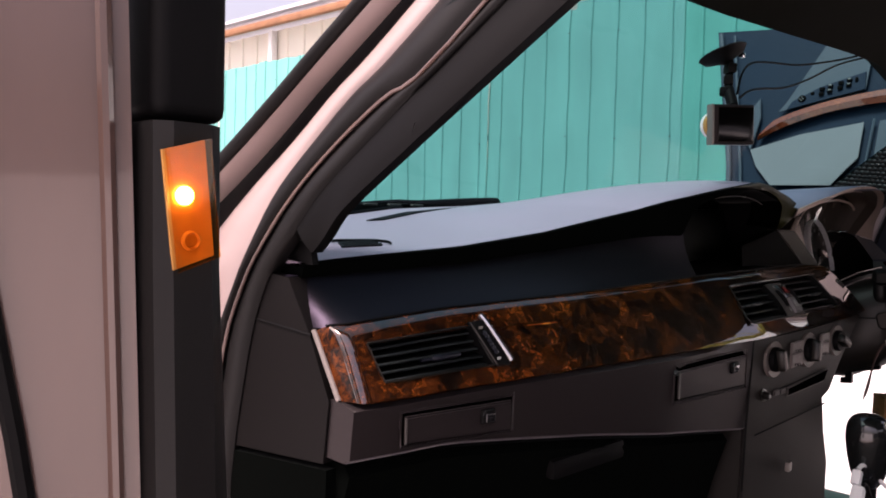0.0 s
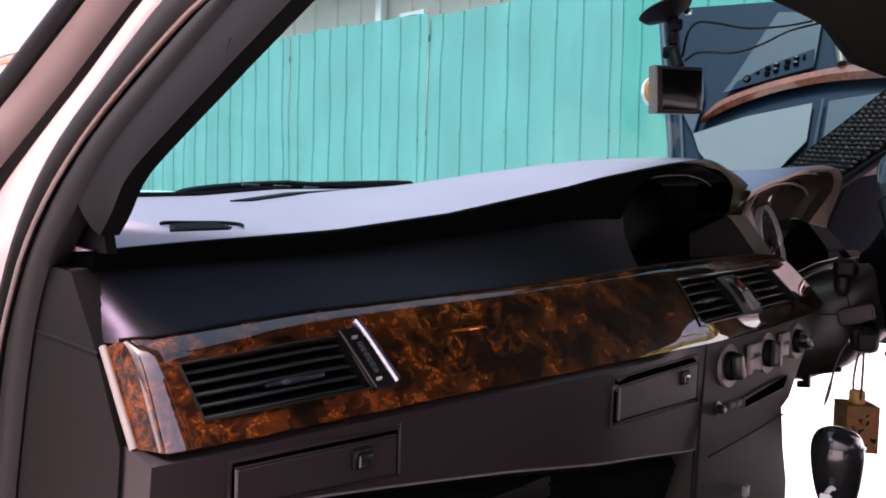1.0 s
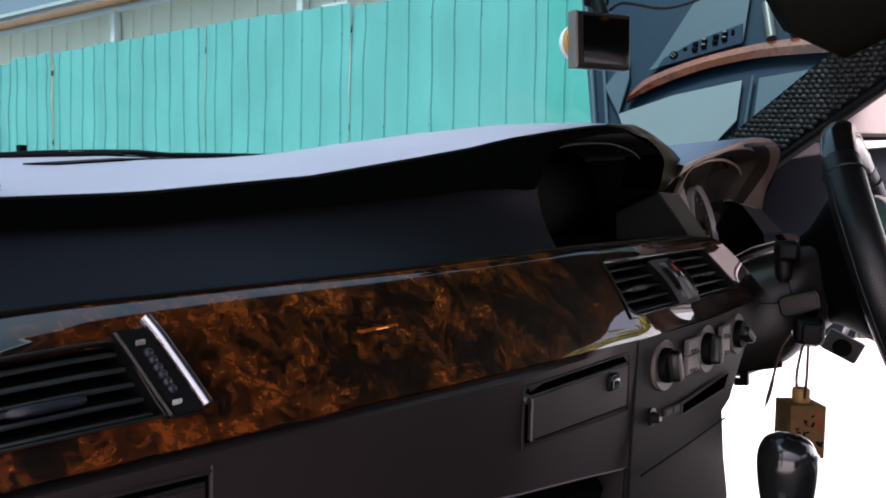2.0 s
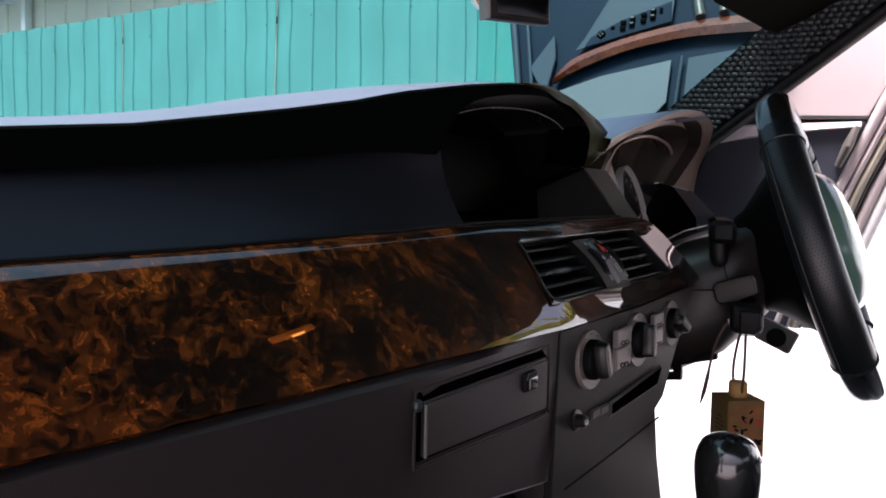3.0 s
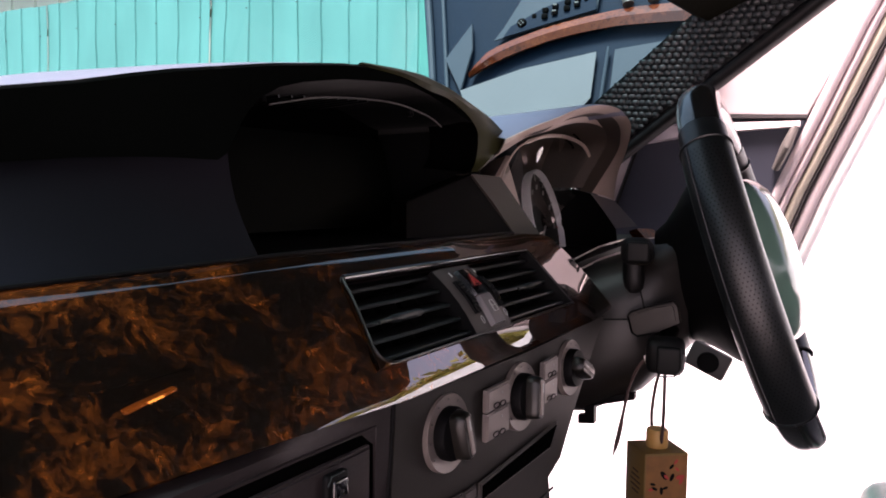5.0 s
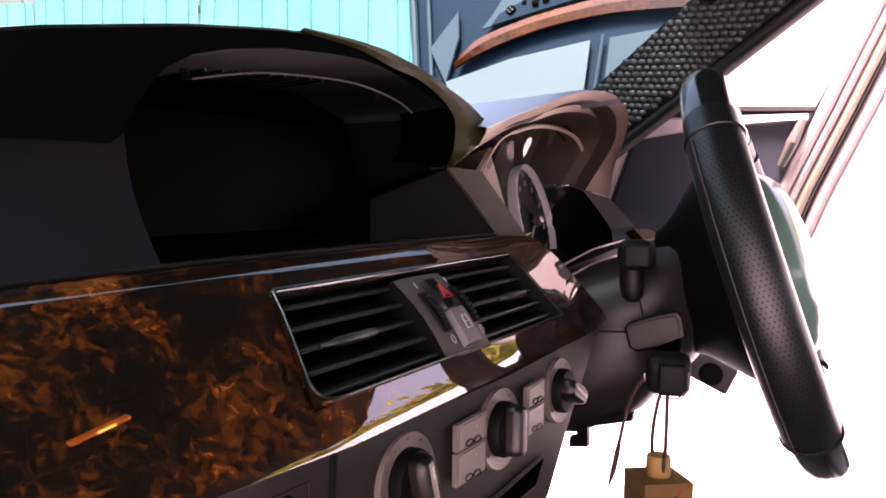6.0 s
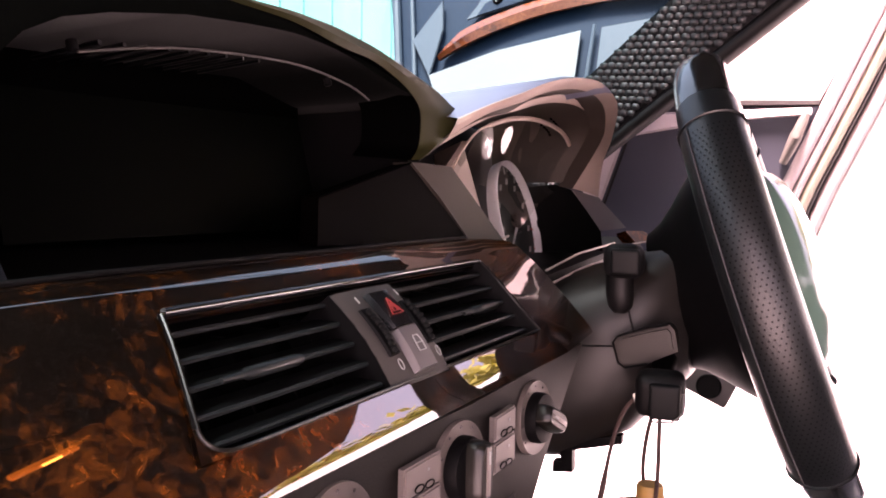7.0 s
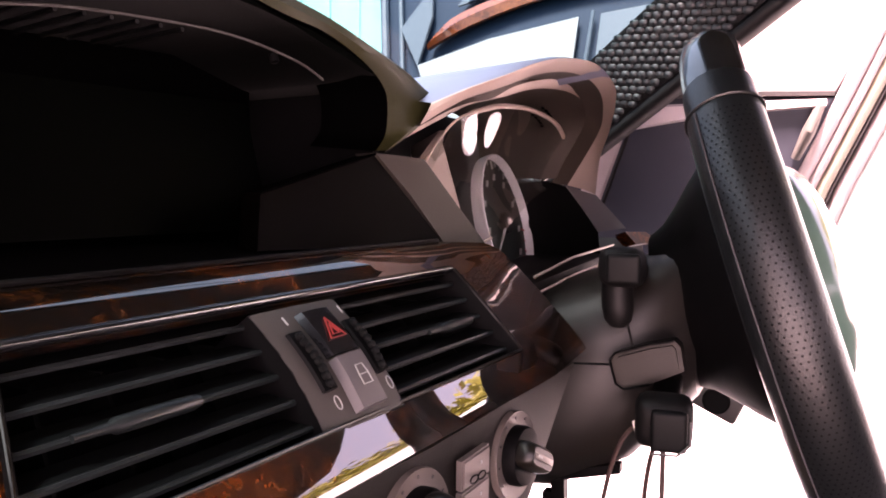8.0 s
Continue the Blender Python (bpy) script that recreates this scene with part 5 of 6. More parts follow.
part("lens_edge", tube(bmesh.new(), LENS_EDGE, [0.0010] * 12 + [0.0022] * 25 + [0.0012] * 4, 8), HOOD_TAN, lens, "pale moulded lens edge")
part("lens_foot", tube(bmesh.new(), [p + Vector((0.0, -0.001, 0)) for p in lens_foot[:6]], 0.0010, 6), HOOD_TAN, lens)
# tan plate standing in for the pink reflection on the lens
bm = bmesh.new()
prism(bm, [(0.192, 0.032, 0.890), (0.240, 0.036, 0.918), (0.300, 0.090, 0.912), (0.300, 0.085, 0.838), (0.228, 0.006, 0.838)], (-0.002, 0.004, 0))
part("lens_reflection", bm, HOOD_TAN, cluster)

# driver side of the dash beyond the column
part("driver_panel", box((0.50, 0.03, 0.785), (0.42, 0.12, 0.06), Matrix.Rotation(-0.05, 3, "Y"), 0.012), BLACK, dash)
part("driver_trim_line", tube(bmesh.new(), [(0.255, -0.030, 0.812), (0.34, -0.036, 0.822), (0.45, -0.045, 0.828)], 0.0011, 6), SILVER, dash)
part("driver_trim_line", tube(bmesh.new(), [(0.262, -0.032, 0.800), (0.34, -0.038, 0.808), (0.45, -0.047, 0.814)], 0.0011, 6), SILVER, dash)
part("driver_trim", box((0.40, -0.024, 0.800), (0.30, 0.02, 0.030), axes((1, -0.05, 0.06), (0, 0, 1)), 0.004), BLACK, dash)
part("driver_wood_end", prism(bmesh.new(), [(0.470, -0.052, 0.8400), (0.520, -0.062, 0.8390), (0.540, -0.075, 0.8290), (0.475, -0.062, 0.8280)], (0.0, 0.012, -0.004), 0.002), WOOD_END, dash)

# ---- steering ----
HUB = Vector((0.357, -0.196, 0.8105))
TILT_W = radians(19)
NORM = Vector((0, -math.cos(TILT_W), math.sin(TILT_W)))
WUP = Vector((0, math.sin(TILT_W), math.cos(TILT_W)))
WSIDE = Vector((1, 0, 0))
wheel = thing("steering_wheel", HUB, "black leather sports steering wheel with perforated grips", "steering wheel")


def rim_point(a, r=0.0, n=0.0):
    """a: angle from the top, clockwise seen from the seat, which is on the side of NORM."""
    d = WSIDE * math.sin(a) + WUP * math.cos(a)
    return HUB + d * (0.1795 + r) + NORM * n


def rim_segment(a0, a1, thick, n=24):
    secs = []
    for a in stations(a0, a1, n):
        ring = []
        for k in range(16):
            b = 2 * math.pi * k / 16
            ring.append(rim_point(a, thick * 0.92 * math.cos(b), thick * 1.12 * math.sin(b)))
        secs.append(ring)
    return loft(bmesh.new(), secs)


PI = math.pi
for a0, a1, th, name, mat, lab in ((-0.74, 0.74, 0.0186, "rim_top", LEATHER_GLOSS, "smooth shiny top of the rim"), (-0.88, -0.74, 0.0194, "rim_band", LEATHER, "plain leather band"), (0.74, 0.88, 0.0194, "rim_band", LEATHER, "plain leather band"), (0.88, 2.35, 0.0202, "grip", LEATHER, "perforated leather grip"),
                                   (2.35, 2 * PI - 2.35, 0.0184, "rim_foot", LEATHER_GLOSS, "smooth shiny foot of the rim"), (2 * PI - 2.35, 2 * PI - 0.88, 0.0202, "grip", LEATHER, "perforated leather grip")):
    seg = part(name, rim_segment(a0, a1, th), mat, wheel, lab)
    if name == "grip":
        seam_a = [rim_point(a0 + 0.003, 0.0207 * 0.92 * math.cos(b), 0.0207 * 1.12 * math.sin(b)) for b in stations(0, 2 * PI, 20)]
        seam_b = [rim_point(a1 - 0.003, 0.0207 * 0.92 * math.cos(b), 0.0207 * 1.12 * math.sin(b)) for b in stations(0, 2 * PI, 20)]
        part("seam", tube(bmesh.new(), seam_a, 0.0011, 6), LEATHER, seg)
        part("seam", tube(bmesh.new(), seam_b, 0.0011, 6), LEATHER, seg)
        if a0 > 3:
            part("stitching", tube(bmesh.new(), [rim_point(a, 0.0147, -0.0147) for a in stations(a0 + 0.02, a1 - 0.02, 40)], 0.0006, 6), THREAD, seg)
            bm = bmesh.new()
            for j, a in enumerate(stations(a0 + 0.06, a1 - 0.06, 70)):
                for k in range(9):
                    b = radians(-38 + k * 9.5 + (4.7 if j % 2 else 0)) 
                    p = rim_point(a, 0.02025 * 0.92 * math.cos(b), 0.02025 * 1.12 * math.sin(b))
                    n = (p - rim_point(a)).normalized()
                    s = n.orthogonal().normalized()
                    t = n.cross(s)
                    v = [bm.verts.new(p + n * 0.0001 + 0.0007 * (s * math.cos(c) + t * math.sin(c))) for c in (0, 1.05, 2.09, 3.14, 4.19, 5.24)]
                    bm.faces.new(v)
            holes = part("perforation", bm, RUBBER, seg)
            holes["kind"] = "stuff"
bm = bmesh.new()
lathe(bm, HUB, NORM, [(0.085, -0.004), (0.088, 0.004), (0.0885, 0.012), (0.086, 0.020), (0.080, 0.028), (0.070, 0.035), (0.055, 0.040), (0.03, 0.0435), (0.0, 0.0445)], 48)
part("airbag_pad", bm, PAD_FENCE_TINT, wheel, "rounded centre pad")
for a in (PI / 2, -PI / 2, PI):
    bm = bmesh.new()
    secs = []
    for r, w, n in ((-0.115, 0.040, 0.012), (-0.06, 0.030, 0.004), (-0.008, 0.026, 0.0)):
        c = rim_point(a, r, n)
        t = WSIDE * math.cos(a) - WUP * math.sin(a)
        secs.append([c + t * w + NORM * 0.006, c - t * w + NORM * 0.006, c - t * w - NORM * 0.008, c + t * w - NORM * 0.008])
    part("spoke", loft(bm, secs), PIANO, wheel)
bm = bmesh.new()
lathe(bm, HUB, -NORM, [(0.098, -0.006), (0.108, 0.004), (0.111, 0.016), (0.106, 0.030), (0.094, 0.044), (0.080, 0.058), (0.068, 0.072), (0.062, 0.085)], 48)
part("hub_back", bm, BLACK, wheel, "rounded black back of the hub")

column = thing("steering_column", (0.357, -0.08, 0.72), "dark plastic steering column shroud with stalks", "steering column")
secs = []
for d, w, h, dz in ((0.060, 0.066, 0.064, -0.006), (0.080, 0.084, 0.068, -0.016), (0.11, 0.098, 0.078, -0.027), (0.17, 0.100, 0.084, -0.032), (0.24, 0.098, 0.078, -0.022)):
    c = HUB - NORM * d + Vector((0, 0, dz))
    secs.append([c + Vector((w * math.copysign(abs(math.cos(a)) ** 0.6, math.cos(a)), 0, h * math.copysign(abs(math.sin(a)) ** 0.7, math.sin(a)))) for a in (2 * PI * k / 28 for k in range(28))])
part("shroud", loft(bmesh.new(), secs), SHROUD, column)
plate_edge = [(-0.0885, 0.7590), (-0.0920, 0.7640), (-0.115, 0.7722), (-0.1302, 0.7760), (-0.1345, 0.7720), (-0.1375, 0.7560), (-0.1158, 0.7450), (-0.0985, 0.7400), (-0.0930, 0.7430)]
part("side_plate", prism(bmesh.new(), [(0.262, y, z) for y, z in plate_edge], (-0.018, 0, 0), 0.003), SHROUD_LITE, column, "brown side cover")
part("side_seam", tube(bmesh.new(), [(0.2445, y, z) for y, z in (plate_edge[3], *plate_edge[:3][::-1], *plate_edge[:5:-1])], 0.0009, 6), BLACK, column)
part("shroud_split", tube(bmesh.new(), [(0.2510, -0.040, 0.7500), (0.2480, -0.062, 0.7535), (0.2450, -0.090, 0.7560)], 0.0009, 6), BLACK, column)
part("shroud_split", tube(bmesh.new(), [(0.2455, -0.1040, 0.7690), (0.2440, -0.1000, 0.7850)], 0.0008, 6), BLACK, column)


def stalk(base, tip, size, label):
    base, tip = Vector(base), Vector(tip)
    s = part("stalk_arm", tube(bmesh.new(), [base, base.lerp(tip, 0.6), tip], [0.011, 0.009, 0.010], 12), BLACK, column)
    r = axes(tip - base, (0, 0, 1))
    part("stalk_knob", box(tip, size, r, 0.011, 4), RUBBER, s, label)
    return s


s1 = stalk((0.31, -0.094, 0.815), (0.222, -0.1000, 0.8250), (0.026, 0.030, 0.026), "squared black end of the wiper stalk")
part("stalk_face", box((0.2062, -0.1035, 0.8253), (0.006, 0.021, 0.019), axes((1, 0.12, 0.1), (0, 0, 1)), 0.0028, 3), STALK, s1, "satin black end face")
part("paddle", loft(bmesh.new(), [[(0.232 + 0.010 * math.cos(q) * w, -0.0950 + dy + 0.0105 * math.sin(q) * w, z) for q in (2 * PI * k / 14 for k in range(14))] for z, w, dy in ((0.822, 0.95, 0.0), (0.810, 1.0, 0.0), (0.798, 1.0, -0.0005), (0.789, 0.85, -0.001), (0.7845, 0.45, -0.001))]), RUBBER, s1, "rounded paddle below the stalk")
s2 = stalk((0.31, -0.120, 0.745), (0.222, -0.1290, 0.7285), (0.026, 0.036, 0.034), "squared black end of the lower stalk")
part("stalk_face", box((0.2052, -0.1345, 0.7265), (0.007, 0.022, 0.026), axes((1, 0.15, 0.1), (0, 0, 1)), 0.0030, 3), STALK, s2, "satin black end face")
part("stalk_rim", tube(bmesh.new(), [(0.2015, -0.1250, 0.7120), (0.2020, -0.1400, 0.7130), (0.2030, -0.1475, 0.7200), (0.2040, -0.1475, 0.7340)], 0.0009, 6), SEAL_GREY, s2)
part("tag", prism(bmesh.new(), [(0.2165, -0.1100, 0.7265), (0.2165, -0.1140, 0.7290), (0.2165, -0.1160, 0.7180), (0.2165, -0.1120, 0.7190)], (0.002, 0, 0)), CREAM, s2, "small pale tag")
bracket = thing("under_dash_bracket", (0.27, -0.045, 0.655), "black bent bracket hanging under the column", "bracket")
part("bar", prism(bmesh.new(), [(0.285, -0.0364, 0.6605), (0.285, -0.0900, 0.6735), (0.285, -0.0900, 0.6665), (0.285, -0.0481, 0.6550), (0.285, -0.0364, 0.6540)], (0.012, 0, 0), 0.001), BLACK, bracket)
part("foot", prism(bmesh.new(), [(0.2845, -0.0364, 0.6580), (0.2845, -0.0481, 0.6580), (0.2845, -0.0486, 0.6357), (0.2845, -0.0310, 0.6335), (0.2845, -0.0310, 0.6430), (0.2845, -0.0385, 0.6440)], (0.012, 0, 0), 0.001), BLACK, bracket)
tilt = Matrix.Rotation(0.42, 3, "X")
pad = part("knee_pad", box((0.62, -0.130, 0.652), (0.014, 0.058, 0.038), tilt, 0.005), SEAL_GREY, bracket, "dark grey tilted plate")
bm = bmesh.new()
lathe(bm, (0.6125, -0.130, 0.650), (-1, 0, 0), [(0.015, -0.001), (0.015, 0.0012), (0.014, 0.0018), (0.013, 0.0006), (0, 0.0006)], 24)
part("pad_ring", bm, BLACK, pad)

# hanging scent bottle
bottle = thing("hanging_bottle", (0.235, -0.125, 0.57), "small yellow printed box bottle hanging on brown cord", "air freshener")
r = axes((0.83, 0.56, 0), (0, 0, 1))
bm = box((0.244, -0.1205, 0.601), (0.044, 0.044, 0.066), r, 0.0015)
body = part("box", bm, CARD, bottle, "yellow card box")
d = r @ Vector((1, 0, 0))
e = r @ Vector((0, 1, 0))
part("flower_side", box(Vector((0.244, -0.1205, 0.601)) - d * 0.0222, (0.0008, 0.041, 0.062), r, 0), CARD_DARK, body)
for k, w in enumerate((0.012, 0.018, 0.022, 0.020, 0.014)):
    part("text_bar", box(Vector((0.244, -0.1205, 0.612 - k * 0.005)) + e * 0.0222 - d * 0.002, (w, 0.0006, 0.0012), r, 0), CORD, body)
rnd = random.Random(8)
for k in range(16):
    # leaves and petals printed on the flower side
    u, w = rnd.uniform(-0.017, 0.017), rnd.uniform(-0.028, 0.027)
    s, turn = rnd.uniform(0.0025, 0.0055), rnd.uniform(0, 3.1)
    o = Vector((0.244, -0.1205, 0.601)) - d * 0.0227 + e * u + Vector((0, 0, w))
    outline = []
    for a in stations(0, 2 * PI, 10)[:-1]:
        x, z = s * math.cos(a), 0.45 * s * math.sin(a)
        outline.append(o + e * (x * math.cos(turn) - z * math.sin(turn)) + Vector((0, 0, x * math.sin(turn) + z * math.cos(turn))))
    bm = bmesh.new()
    prism(bm, outline, -d * (0.0002 + 0.00002 * k))
    part("petal" if k % 3 == 0 else "leaf", bm, RED if k % 3 == 0 else BLACK, body)
bm = bmesh.new()
lathe(bm, (0.244, -0.1205, 0.634), (0, 0, 1), [(0.0100, 0), (0.0106, 0.002), (0.0106, 0.015), (0.0094, 0.0178), (0, 0.018)], 24)
part("cap", bm, CORK, bottle, "turned wooden cap")
for o in (-0.0092, 0.0092):
    part("cord", tube(bmesh.new(), curve([Vector((0.244, -0.1205, 0.640)) + d * o, Vector((0.238, -0.121, 0.665)) + d * o * 1.4, Vector((0.232, -0.124, 0.70)) + d * o * 0.9, (0.228, -0.128, 0.722)], 14), 0.0017, 6), CORD, bottle)
part("loose_cord", tube(bmesh.new(), curve([(0.222, -0.1110, 0.7228), (0.222, -0.1027, 0.7116), (0.222, -0.0949, 0.6876), (0.222, -0.0876, 0.6458), (0.222, -0.0825, 0.6245)], 16), [0.0016] * 11 + [0.0024] * 3 + [0.0018, 0.0010, 0.0006], 6), CORD, bottle)

# gear selector
selector = thing("gear_selector", (0.02, -0.15, 0.45), "glossy black gear selector knob on its stem", "gear lever")
KNOB = [(0, 0.560, 0.014), (0, 0.575, 0.024), (0, 0.600, 0.0305), (0, 0.625, 0.0335), (0, 0.643, 0.0325), (0, 0.655, 0.027), (0, 0.6605, 0.018), (0, 0.6625, 0.008), (0, 0.663, 0.001)]
secs = []
for q in curve(KNOB, 40):
    lean = 0.012 * max(0.0, (0.63 - q.y) / 0.07) - 0.003 * max(0.0, (q.y - 0.63) / 0.03)
    secs.append([(0.012 + lean + 0.95 * max(q.z, 0.0004) * math.cos(a), -0.142 + 0.84 * max(q.z, 0.0004) * math.sin(a), q.y - 0.009) for a in (2 * PI * k / 36 for k in range(36))])
part("knob", loft(bmesh.new(), secs), LEATHER_GLOSS, selector)
part("stem", tube(bmesh.new(), [(0.03, -0.14, 0.44), (0.024, -0.142, 0.57)], 0.011, 12), BLACK, selector)
part("inlay", tube(bmesh.new(), curve([(0.012, -0.168, 0.634), (0.030, -0.165, 0.629), (0.040, -0.153, 0.612), (0.043, -0.148, 0.576)], 12), 0.003, 8), CHROME, selector)
tunnel = tagged(part("console_tunnel", box((0.02, -0.50, 0.36), (0.22, 0.9, 0.20), None, 0.02, 3), BLACK), "black centre tunnel between the seats", "centre console")
gate = thing("selector_gate", (0.03, -0.14, 0.465), "bright-edged black selector gate on the tunnel", "gear gate")
part("plate", box((0.03, -0.14, 0.466), (0.12, 0.16, 0.008), None, 0.003), PIANO, gate)
part("rim", tube(bmesh.new(), [(-0.03, -0.22, 0.471), (0.09, -0.22, 0.471), (0.09, -0.06, 0.471), (-0.03, -0.06, 0.471), (-0.03, -0.22, 0.471)], 0.003, 6), CHROME, gate)

cable = thing("charging_cable", (-0.02, -0.13, 0.47), "white plug and tangled white and black charger cables", "cable")
part("plug", box((-0.045, -0.145, 0.545), (0.018, 0.016, 0.05), Matrix.Rotation(0.5, 3, "Y"), 0.006), WHITE, cable)
part("plug_tip", box((-0.028, -0.14, 0.575), (0.012, 0.012, 0.02), Matrix.Rotation(0.5, 3, "Y"), 0.003), WHITE, cable)
part("white_lead", tube(bmesh.new(), curve([(-0.022, -0.14, 0.585), (-0.008, -0.145, 0.588), (0.012, -0.16, 0.565), (0.03, -0.19, 0.53), (0.05, -0.22, 0.48)], 18), 0.0028, 8), WHITE, cable)
part("black_lead", tube(bmesh.new(), curve([(-0.06, -0.14, 0.49), (-0.04, -0.15, 0.56), (-0.02, -0.15, 0.565), (0.0, -0.16, 0.53), (0.03, -0.18, 0.51)], 18), 0.002, 8), BLACK, cable)
part("lower_lead", tube(bmesh.new(), curve([(-0.09, -0.12, 0.50), (-0.05, -0.13, 0.52), (-0.02, -0.13, 0.49)], 10), 0.003, 8), BLACK, cable)

seat = thing("driver_seat", (0.40, -0.6, 0.3), "black leather driver seat with raised side bolster", "car seat")
part("cushion", box((0.40, -0.58, 0.46), (0.46, 0.52, 0.13), None, 0.05, 5), LEATHER, seat)
part("bolster", tube(bmesh.new(), [(0.20, -0.36, 0.50), (0.19, -0.5, 0.515), (0.18, -0.75, 0.52)], [0.045, 0.055, 0.055], 14), LEATHER_GLOSS, seat)
part("bolster", tube(bmesh.new(), [(0.60, -0.36, 0.50), (0.61, -0.5, 0.515), (0.62, -0.75, 0.52)], [0.045, 0.055, 0.055], 14), LEATHER_GLOSS, seat)
part("backrest", box((0.40, -1.16, 0.70), (0.46, 0.14, 0.46), Matrix.Rotation(0.3, 3, "X"), 0.05, 5), LEATHER, seat)

# ---- dash top details ----
def top_z(x, y):
    yl, zl = at(LIP_Y, x), at(LIP_Z, x)
    yf, zf = far_edge(x)
    yf = max(yf, yl + 0.08)
    f = min(1, max(0, (y - yl) / (yf - yl)))
    return zl + (zf - zl) * f ** 1.8 + 0.001 * math.sin(math.pi * f)


speaker = thing("dash_grille", (-0.60, 0.2, 0.876), "small black demister grille set in the dash top", "grille")
bm = bmesh.new()
pts = [(-0.634, 0.196), (-0.590, 0.184), (-0.583, 0.190), (-0.587, 0.204), (-0.622, 0.217)]
prism(bm, [(x, y, top_z(x, y) - 0.001) for x, y in pts], (0, 0, 0.0026), 0.0006)
part("frame", bm, SLAT_DARK, speaker)
rim = curve([(x, y, top_z(x, y) + 0.0022) for x, y in ((-0.628, 0.2195), (-0.620, 0.2210), (-0.600, 0.214), (-0.583, 0.207), (-0.574, 0.194), (-0.578, 0.182))], 24)
part("rim", tube(bmesh.new(), rim, [0.0008] + [0.0016] * 22 + [0.0010, 0.0006], 8), BLACK, speaker, "black raised rim")
for k in range(4):
    y = 0.192 + k * 0.0062
    xa, xb = -0.630 + k * 0.003, -0.590 + k * 0.001
    part("bar", tube(bmesh.new(), [(xa, y + 0.004, top_z(xa, y) + 0.0022), (xb, y - 0.007, top_z(xb, y) + 0.0022)], 0.0008, 6), SLAT, speaker)
demist = thing("demister_slot", (-0.45, 0.33, 0.897), "long black demister slot along the windscreen", "grille")
bm = bmesh.new()
slot_line = [(-0.492, 0.322), (-0.470, 0.316), (-0.385, 0.338), (-0.12, 0.395), (-0.12, 0.398), (-0.395, 0.352)]
prism(bm, [(x, y, top_z(x, y) + 0.0004) for x, y in slot_line], (0, 0, 0.0012))
part("slot", bm, BLACK, demist)
part("glass_seal", tube(bmesh.new(), [(x, far_edge(x)[0] + 0.003, far_edge(x)[1] + 0.001) for x in stations(-0.69, -0.36, 12)], 0.0035, 6), BLACK, dash)
wiper = thing("wiper", (-0.3, 0.47, 0.905), "black windscreen wiper arm lying on the glass", "wiper")
part("blade", tube(bmesh.new(), curve([(-0.475, 0.455, 0.893), (-0.445, 0.470, 0.901), (-0.38, 0.478, 0.909), (-0.29, 0.478, 0.916), (-0.12, 0.460, 0.926), (-0.05, 0.465, 0.928)], 20), [0.003] + [0.010] * 12 + [0.007] * 7 + [0.003], 8), BLACK, wiper)
for x in (-0.36, -0.31, -0.26):
    part("clip", box((x, 0.4655, 0.9170), (0.026, 0.006, 0.0035), None, 0.0015), SILVER, wiper)

# dash camera on its suction mount
dashcam = thing("dash_camera", (0.0, 0.06, 1.05), "grey box dash camera on a suction mount, screen off", "dash camera")
r = axes((1, -0.62, 0.05), (0, 0, 1))
C = Vector((-0.034, 0.0500, 1.0475))
e, n = r @ Vector((1, 0, 0)), r @ Vector((0, -1, 0))
part("case", box(C, (0.070, 0.013, 0.058), r, 0.004, 3), DASH_LOW, dashcam)
part("bezel_strip", box(C - e * 0.0345, (0.004, 0.0145, 0.0585), r, 0.0018), SILVER, dashcam, "mauve metal side")
part("display", box(C + n * 0.0063 + e * 0.003, (0.058, 0.002, 0.049), r, 0.0008), GLOSS_SCREEN, dashcam, "dark glossy screen")
bm = bmesh.new()
lathe(bm, C - e * 0.020 - n * 0.006, -n, [(0.0185, 0.0), (0.019, 0.004), (0.019, 0.013), (0.016, 0.017), (0.010, 0.018), (0, 0.018)], 28)
part("lens_barrel", bm, WHITE, dashcam, "white lens barrel")
bm = bmesh.new()
lathe(bm, C - e * 0.020 - n * 0.006, -n, [(0.0188, -0.001), (0.0200, 0.001), (0.0200, 0.005), (0.0188, 0.006)], 28)
part("lens_ring", bm, CORK, dashcam, "gold lens ring")
part("mount_stem", tube(bmesh.new(), [(-0.026, 0.052, 1.074), (-0.016, 0.060, 1.088), (-0.004, 0.07, 1.105)], 0.008, 10), BLACK, dashcam)
for z in (1.100, 1.118, 1.136):
    part("mount_joint", box((0.004 * math.sin(z * 90), 0.072, z), (0.026, 0.014, 0.015), Matrix.Rotation(z * 20, 3, "Z"), 0.004), BLACK, dashcam)
part("mount_rod", tube(bmesh.new(), [(0.004, 0.072, 1.095), (0.010, 0.076, 1.150)], 0.006, 10), BLACK, dashcam)
bm = bmesh.new()
lathe(bm, (0.008, 0.082, 1.150), (-0.10, 0.35, 0.93), [(0.004, -0.006), (0.012, -0.002), (0.030, 0.004), (0.036, 0.012), (0.034, 0.014), (0.0, 0.012)], 30)
part("suction_cup", bm, BLACK, dashcam)
part("cup_tab", box((0.042, 0.070, 1.162), (0.010, 0.008, 0.008), None, 0.002), CHROME, dashcam)
wires = thing("camera_cable", (0.2, 0.04, 1.15), "thin black camera cables looping to the headliner", "cable")
part("lead", tube(bmesh.new(), curve([(0.020, 0.062, 1.094), (0.05, 0.06, 1.108), (0.10, 0.06, 1.118), (0.17, 0.05, 1.128), (0.24, 0.035, 1.150), (0.31, 0.012, 1.182), (0.36, -0.020, 1.200)], 28), 0.0018, 6), BLACK, wires)
